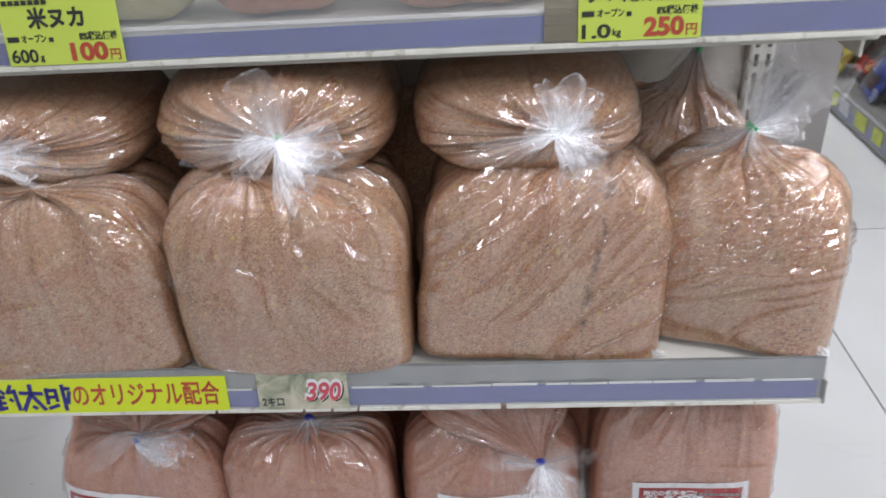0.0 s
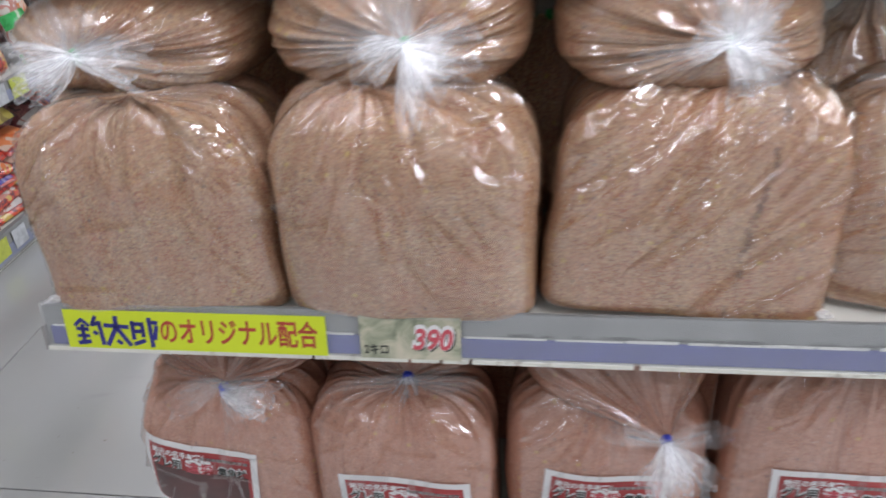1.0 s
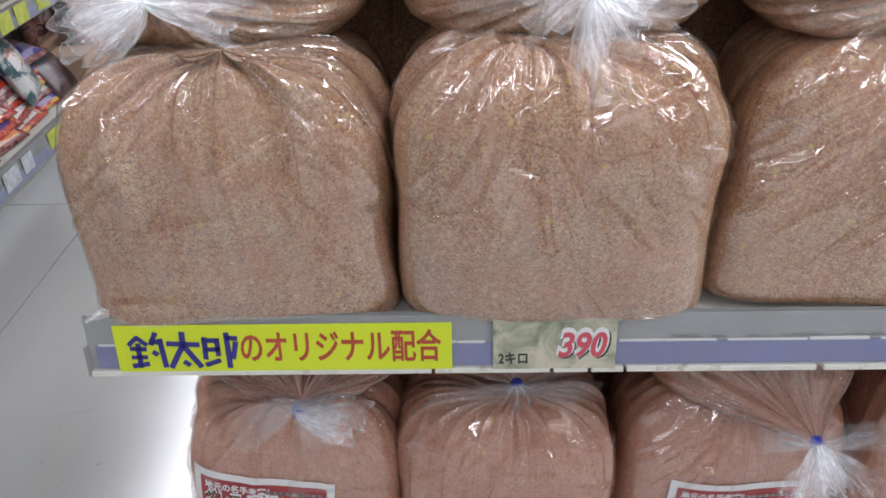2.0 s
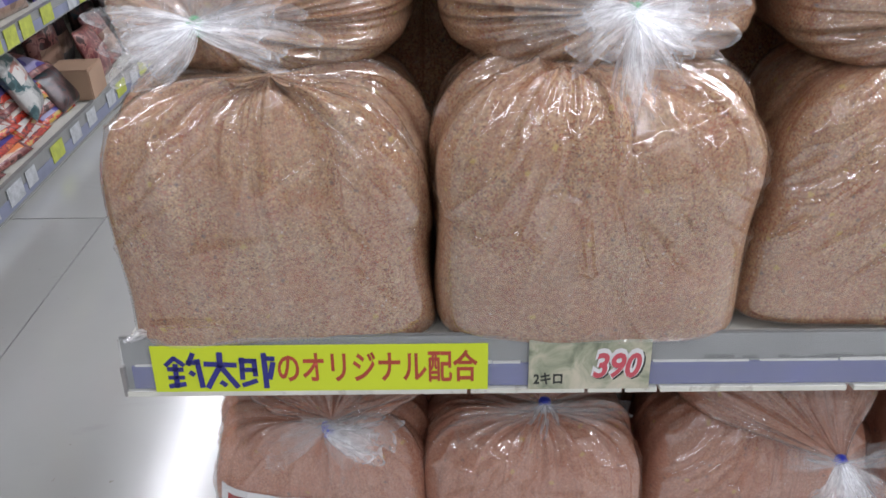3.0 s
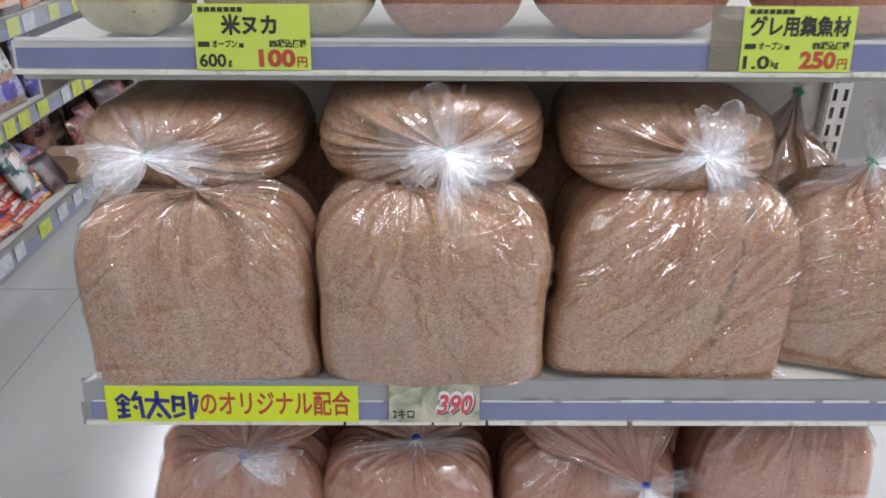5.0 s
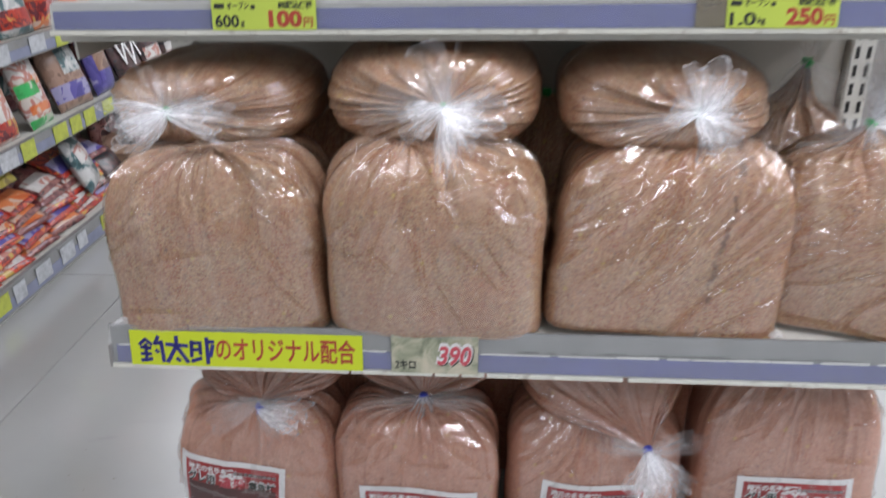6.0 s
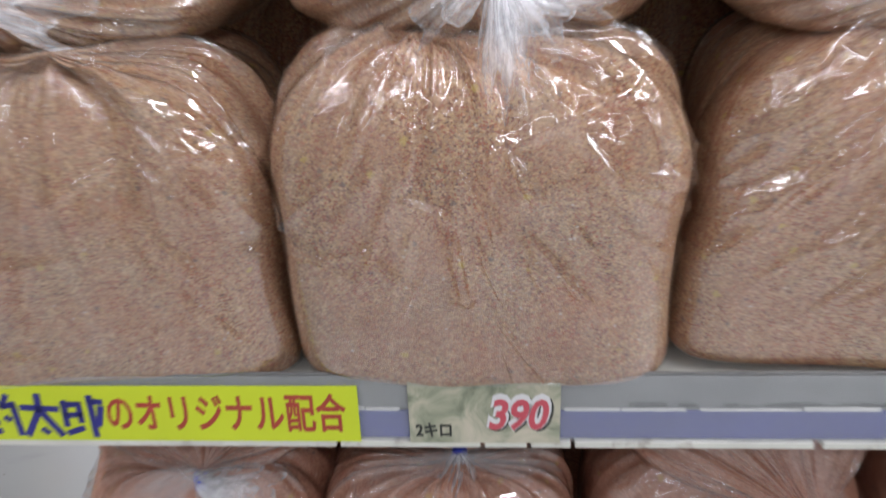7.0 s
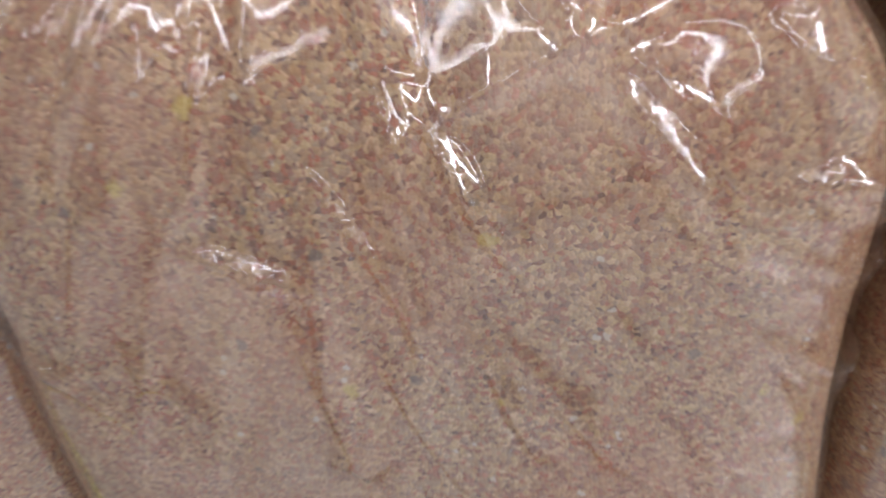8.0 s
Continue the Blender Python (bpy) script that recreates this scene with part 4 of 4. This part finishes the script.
bait_bag("bait_bag", pose(0.118, 0.235, 0.386, 90, 0, 0), LIE_ROSE + ", blue tie hanging", 63, (0.101, 0.054), 0.185, bait_pink, tie_blue,
    (((0.45, -0.3, -1), 0.075, 0.062, 1, W), ((0.15, -0.35, -1), 0.065, 0.06, 0.9, W), ((0.8, -0.25, -0.6), 0.05, 0.04, 0.8, C), ((0.6, -0.2, 0.5), 0.07, 0.035, 0.7, C), ((-1, -0.2, 0.35), 0.07, 0.03, 0.6, C)), neck=(0.052, -0.062, 0.012), square=2.6, top=2.6, bottom=4, pleats=56, reach=0.7, pulls=0, dense=0.0)
for i, (x, y) in enumerate(((-0.21, 0.29), (0.005, 0.30), (0.23, 0.29))):
    bait_bag("bait_bag", pose(x, y, BASE, 0, 0, 4 * i - 3), "clear bag of pinkish bait in the shaded second row", 71 + i, (0.100, 0.066), 0.25, bait_pink, tie_blue, neck=(0.0, 0.0, 0.012), around=120, rings=84)

# upper shelf: bags of rice bran and small bags of bait behind the fence
TOP = UPPER_Z + 0.022
for i, (x, w, mat, text) in enumerate(((-0.368, 0.050, bait_bran, "small clear bag of yellow-green rice bran"), (-0.220, 0.084, bait_bran, "clear bag of yellow-green rice bran"),
        (-0.062, 0.072, bait_pink, "small clear bag of pinkish bait"), (0.108, 0.094, bait_pink, "clear bag of pinkish bait"), (0.318, 0.086, bait_pink, "clear bag of pinkish bait"))):
    bait_bag("bait_bag", pose(x, 0.125, TOP, 0, 0, 3 * i - 6), text + " standing behind the shelf fence", 81 + i, (w, 0.060), 0.16, mat, tie_green, (((0.3, 0, 1), 0.05, 0.05, 1, C),), neck=(0, 0, 0.03), top=2.5, bottom=3.5, around=120, rings=84)

# ---- shelving across the aisles ----
red_print = printed("red_print", [(0.36, 0.02, 0.015), (0.50, 0.045, 0.02), (0.12, 0.02, 0.03), (0.60, 0.08, 0.04), (0.55, 0.40, 0.10)], 22, stretch=(1, 3, 1))
dark_print = printed("dark_print", [(0.02, 0.018, 0.02), (0.06, 0.03, 0.03), (0.10, 0.05, 0.05), (0.03, 0.05, 0.06)], 26)
teal_print = printed("teal_print", [(0.05, 0.10, 0.11), (0.08, 0.16, 0.17), (0.45, 0.47, 0.46), (0.62, 0.62, 0.60)], 24)
white_print = printed("white_print", [(0.60, 0.58, 0.56), (0.68, 0.66, 0.63), (0.50, 0.20, 0.16), (0.62, 0.56, 0.50)], 20)
green_print = printed("green_print", [(0.03, 0.36, 0.08), (0.05, 0.45, 0.12), (0.50, 0.60, 0.45)], 14)
brown_print = printed("brown_print", [(0.28, 0.17, 0.12), (0.36, 0.23, 0.17), (0.20, 0.12, 0.09)], 18)
maroon_print = printed("maroon_print", [(0.12, 0.03, 0.035), (0.20, 0.06, 0.06), (0.32, 0.14, 0.12), (0.05, 0.02, 0.02)], 28)
violet_print = printed("violet_print", [(0.07, 0.06, 0.26), (0.11, 0.09, 0.34), (0.35, 0.33, 0.52)], 16)
orange_print = printed("orange_print", [(0.62, 0.14, 0.04), (0.70, 0.22, 0.08), (0.66, 0.50, 0.40)], 16)
yellow_print = printed("yellow_print", [(0.62, 0.52, 0.06), (0.70, 0.60, 0.12), (0.40, 0.30, 0.06)], 18)
blue_print = printed("blue_print", [(0.03, 0.05, 0.22), (0.05, 0.08, 0.34), (0.30, 0.34, 0.5)], 18)
carton_brown = surface("carton_brown", (0.38, 0.25, 0.17), 0.7, vary=0.15)
strip_pale = surface("strip_pale", (0.22, 0.24, 0.33), 0.5, vary=0.2, scale=20)
tag_yellow = surface("tag_yellow", (0.45, 0.50, 0.08), 0.5, vary=0.3, scale=60)
tag_white = surface("tag_white", (0.46, 0.48, 0.50), 0.5, vary=0.3, scale=70)


def packet_mesh(seed, w, h, d, n=18):
    """A filled pouch standing in x and z, crimped at top and bottom."""
    rng = np.random.RandomState(seed)
    u, v = np.meshgrid(np.linspace(-1, 1, n), np.linspace(-1, 1, n), indexing="ij")
    body = np.clip(1 - np.abs(u) ** 3, 0, 1) ** 0.6 * np.clip(1 - np.abs(v) ** 4, 0, 1) ** 0.7
    lump = waves(rng, 3 * u, 3 * v, 7, 0.6, 1.6) * 0.06
    sides = []
    for sign in (-1, 1):
        y = sign * (0.5 * d * body * (1 + lump) + 0.0006)
        x = 0.5 * w * u * (1 - 0.05 * body)
        z = 0.5 * h * (v + 1) + 0.004 * waves(rng, 4 * u, 0 * v, 3, 0.5, 1.5) * (v > 0.8)
        sides.append(np.stack([x, y, z], -1).reshape(-1, 3))
    co = np.concatenate(sides)
    faces = []
    for s in (0, 1):
        for i in range(n - 1):
            for j in range(n - 1):
                q = [s * n * n + i * n + j, s * n * n + (i + 1) * n + j, s * n * n + (i + 1) * n + j + 1, s * n * n + i * n + j + 1]
                faces.append(q if s == 0 else q[::-1])
    rim = [i * n for i in range(n)] + [(n - 1) * n + j for j in range(1, n)] + [i * n + n - 1 for i in range(n - 2, -1, -1)] + [j for j in range(n - 2, 0, -1)]
    for a, b in zip(rim, rim[1:] + rim[:1]):
        faces.append([b, a, n * n + a, n * n + b])
    me = bpy.data.meshes.new("pouch")
    me.from_pydata(co.tolist(), [], faces)
    me.polygons.foreach_set("use_smooth", [True] * len(me.polygons))
    me.update()
    return me, sides[0].reshape(n, n, 3)


def packet(m, label, seed, w, h, d, material, panels=(), name="packet", group="packets on the side shelving"):
    """panels: (u0, u1, v0, v1, material): printed fields on the front, as shares of the front."""
    p = thing(name, m, label, "packet", group)
    me, front = packet_mesh(seed, w, h, d)
    hang("pouch", me, material, p)
    n = front.shape[0]
    for u0, u1, v0, v1, mat in panels:
        i0, i1, j0, j1 = int(u0 * (n - 1)), int(u1 * (n - 1)), int(v0 * (n - 1)), int(v1 * (n - 1))
        bm = bmesh.new()
        vs = [[bm.verts.new(front[i, j] + np.array([0, -0.0012, 0])) for j in range(j0, j1 + 1)] for i in range(i0, i1 + 1)]
        for i in range(i1 - i0):
            for j in range(j1 - j0):
                bm.faces.new((vs[i][j], vs[i + 1][j], vs[i + 1][j + 1], vs[i][j + 1]))
        part("print_panel", bm, mat, p, smooth=True)
    return p


def side_shelving(name, face, out, y0, y1, levels, label):
    """Shelving along an aisle: face is the x of the shelf fronts, out the way (+1 or -1) they look."""
    u = thing(name, pose(0, 0, 0), label, "shelving")
    depth = 0.42

    def span(a, b):
        return sorted((face - out * a, face - out * b))

    x0, x1 = span(0.0, depth)
    part("base", box(*span(0.006, depth), y0, y1, 0.0, 0.075, 0.003), steel_white, u)
    part("back", box(*span(depth, depth + 0.015), y0, y1, 0.0, 1.26), back_board, u)
    for y in (y0, (y0 + y1) / 2, y1 - 0.03):
        part("upright", box(*span(depth - 0.03, depth - 0.001), y, y + 0.03, 0.075, 1.255, 0.002), steel_white, u)
    for z in levels:
        part("shelf_deck", box(*span(0.012, depth - 0.031), y0, y1, z - 0.014, z, 0.002), steel_white, u)
    rng = random.Random(int(abs(face) * 100))
    for z in (0.078, *levels):
        r = part("rail", box(*span(-0.004, 0.010), y0, y1, z - 0.045 if z > 0.1 else 0.012, z + 0.004, 0.001), rail_backing, u, "grey card rail")
        part("strip", box(*span(-0.0056, -0.0044), y0 + 0.01, y1 - 0.01, z - 0.040 if z > 0.1 else 0.020, z - 0.016 if z > 0.1 else 0.050), strip_pale, r, "faded paper strip")
        y = y0 + 0.05
        while y < y1 - 0.1:
            w = rng.uniform(0.05, 0.075)
            z1 = z + 0.003 if z > 0.1 else 0.074
            part("shelf_card", box(*span(-0.0075, -0.0062), y, y + w, z1 - rng.uniform(0.040, 0.046), z1), rng.choice((tag_yellow, tag_white)), r)
            y += w + rng.choice((0.02, 0.05, 0.09))
    return u


side_shelving("side_shelving", -1.20, 1, 0.15, 4.6, (0.38, 0.615, 0.87, 1.25), "grey steel shelving along the aisle, full of fishing bait packets")
side_shelving("side_shelving", 1.25, -1, 0.9, 4.6, (0.41, 0.645, 0.90, 1.25), "white steel shelving across the aisle with mixed packets")

rng = random.Random(9)


def at_shelf(x, y, z, lean, out=1, twist=0):
    """A pose at a shelf front, the packet's face towards the aisle, leaning back."""
    return pose(x, y, z, 0, 0, (90 if out > 0 else -90) + twist) @ pose(0, 0, 0, -lean, 0, 0)


# base deck, west aisle: flat red packs in a sloping stack, a dark pouch, a white and teal pouch, a carton, dark packs further on
for k in range(6):
    for j in range(5):
        packet(pose(-1.215 - 0.006 * k - 0.012 * j, 0.80 + 0.145 * k + 0.01 * j, 0.082 + 0.026 * j, 0, 0, 90 + rng.uniform(-9, 9)) @ pose(0, 0, 0, -68 + rng.uniform(-7, 7), 0, 0),
            "flat red printed bait packet lying in a pile", 100 + k * 5 + j, 0.155, 0.23, 0.030, rng.choice((red_print, red_print, maroon_print)),
            ((0.1, 0.9, 0.1, 0.32, rng.choice((orange_print, violet_print, white_print))),))
packet(at_shelf(-1.33, 1.10, 0.235, 62), "dark grey-green pouch lying on red packets", 131, 0.22, 0.20, 0.05, dark_print, ((0.05, 0.95, 0.05, 0.2, yellow_print),))
packet(at_shelf(-1.26, 1.46, 0.12, 22, twist=18), "white and teal pouch with a clear top", 132, 0.15, 0.17, 0.05, teal_print, ((0.15, 0.85, 0.55, 0.85, white_print),))
packet(at_shelf(-1.24, 1.60, 0.085, 35), "dark teal pouch beside a carton", 133, 0.13, 0.12, 0.04, dark_print)
carton = thing("carton", pose(-1.262, 1.70, 0.0792, 0, 0, 4), "low brown cardboard carton on the base shelf", "box")
part("body", box(-0.06, 0.06, -0.06, 0.06, 0, 0.085, 0.003), carton_brown, carton)
part("flap", box(-0.058, 0.058, -0.058, 0.0, 0.086, 0.089, 0.001), carton_brown, carton)
for k in range(11):
    packet(at_shelf(-1.24 - 0.02 * (k % 2), 1.85 + 0.15 * k, 0.085, 24 + rng.uniform(-8, 8), twist=rng.uniform(-10, 10)), "dark maroon bait packet leaning on its neighbours", 140 + k, 0.14, rng.uniform(0.15, 0.21), 0.045,
        rng.choice((maroon_print, dark_print, maroon_print)), ((0.15, 0.85, 0.2, 0.6, rng.choice((brown_print, maroon_print, white_print))),))
# middle shelf
packet(at_shelf(-1.235, 1.05, 0.382, 12), "white bait packet with a red band", 160, 0.13, 0.18, 0.05, white_print, ((0.1, 0.9, 0.1, 0.35, red_print),))
packet(at_shelf(-1.235, 1.225, 0.382, 14, twist=6), "white packet with green and orange bands", 161, 0.125, 0.20, 0.05, white_print, ((0.0, 1.0, 0.02, 0.16, green_print), (0.1, 0.9, 0.2, 0.34, orange_print), (0.0, 0.6, 0.45, 0.62, green_print), (0.5, 1.0, 0.55, 0.7, orange_print)))
packet(at_shelf(-1.24, 1.42, 0.382, 18, twist=-4), "clear pouch of brown pellets with a violet band", 162, 0.165, 0.20, 0.06, brown_print, ((0.0, 1.0, 0.14, 0.40, violet_print), (0.3, 0.9, 0.5, 0.85, teal_print)))
packet(at_shelf(-1.24, 1.60, 0.382, 14), "violet and grey pouch", 163, 0.12, 0.19, 0.05, violet_print, ((0.2, 0.8, 0.4, 0.8, brown_print),))
black_pack = packet(at_shelf(-1.24, 1.79, 0.382, 18), "black packet with bold white strokes", 164, 0.17, 0.17, 0.05, dark_print)
bm = bars([(-0.055 + 0.028 * i, 0.085 + 0.012 * math.sin(i * 2.1), 0.011, 0.075, 24 if i % 2 else -16) for i in range(5)])
part("bold_strokes", shifted(bm, pose(0, -0.027, 0)), ink_white, black_pack, "bold white strokes")
for k in range(10):
    packet(at_shelf(-1.24, 1.97 + 0.155 * k, 0.382, 14 + rng.uniform(-5, 5)), "mixed printed bait packet on the shelf", 170 + k, 0.14, rng.uniform(0.15, 0.2), 0.05,
        rng.choice((dark_print, maroon_print, brown_print, white_print)), ((0.1, 0.9, 0.15, 0.45, rng.choice((white_print, red_print, violet_print))),))
# upper shelf
for k in range(15):
    packet(at_shelf(-1.235, 0.75 + 0.15 * k, 0.618, 12 + rng.uniform(-4, 4), twist=rng.uniform(-6, 6)), "printed bait pouch standing on the upper shelf", 190 + k, 0.14, rng.uniform(0.15, 0.2), 0.05,
        rng.choice((white_print, teal_print, dark_print, orange_print)) if k != 5 else dark_print, ((0.05, 0.95, 0.12, 0.42, rng.choice((red_print, orange_print, violet_print))),))
# east aisle
for k, mat in enumerate((white_print, yellow_print, red_print, dark_print, blue_print, dark_print, yellow_print, blue_print, maroon_print, dark_print, white_print, red_print)):
    packet(at_shelf(1.30 + 0.03 * (k % 2), 1.25 + 0.13 * k, 0.085, 30 + rng.uniform(-10, 12), -1, rng.uniform(-12, 12)), "colourful packet on the low shelf across the aisle", 220 + k, 0.14, rng.uniform(0.14, 0.2), 0.05, mat,
        ((0.1, 0.9, 0.2, 0.5, rng.choice((yellow_print, red_print, blue_print, dark_print))),), group="packets across the aisle")
# darker stock behind the front packets
for level, z in enumerate((0.082, 0.382, 0.618)):
    for k in range(14):
        packet(at_shelf(-1.37 - 0.03 * (k % 2), 0.85 + 0.155 * k, z, 6 + rng.uniform(-4, 4), twist=rng.uniform(-8, 8)), "dark bait packet in the second row of the shelf", 260 + level * 20 + k, 0.155, rng.uniform(0.17, 0.20), 0.06,
            rng.choice((dark_print, maroon_print, dark_print)), ((0.15, 0.85, 0.3, 0.6, rng.choice((maroon_print, brown_print, teal_print))),))
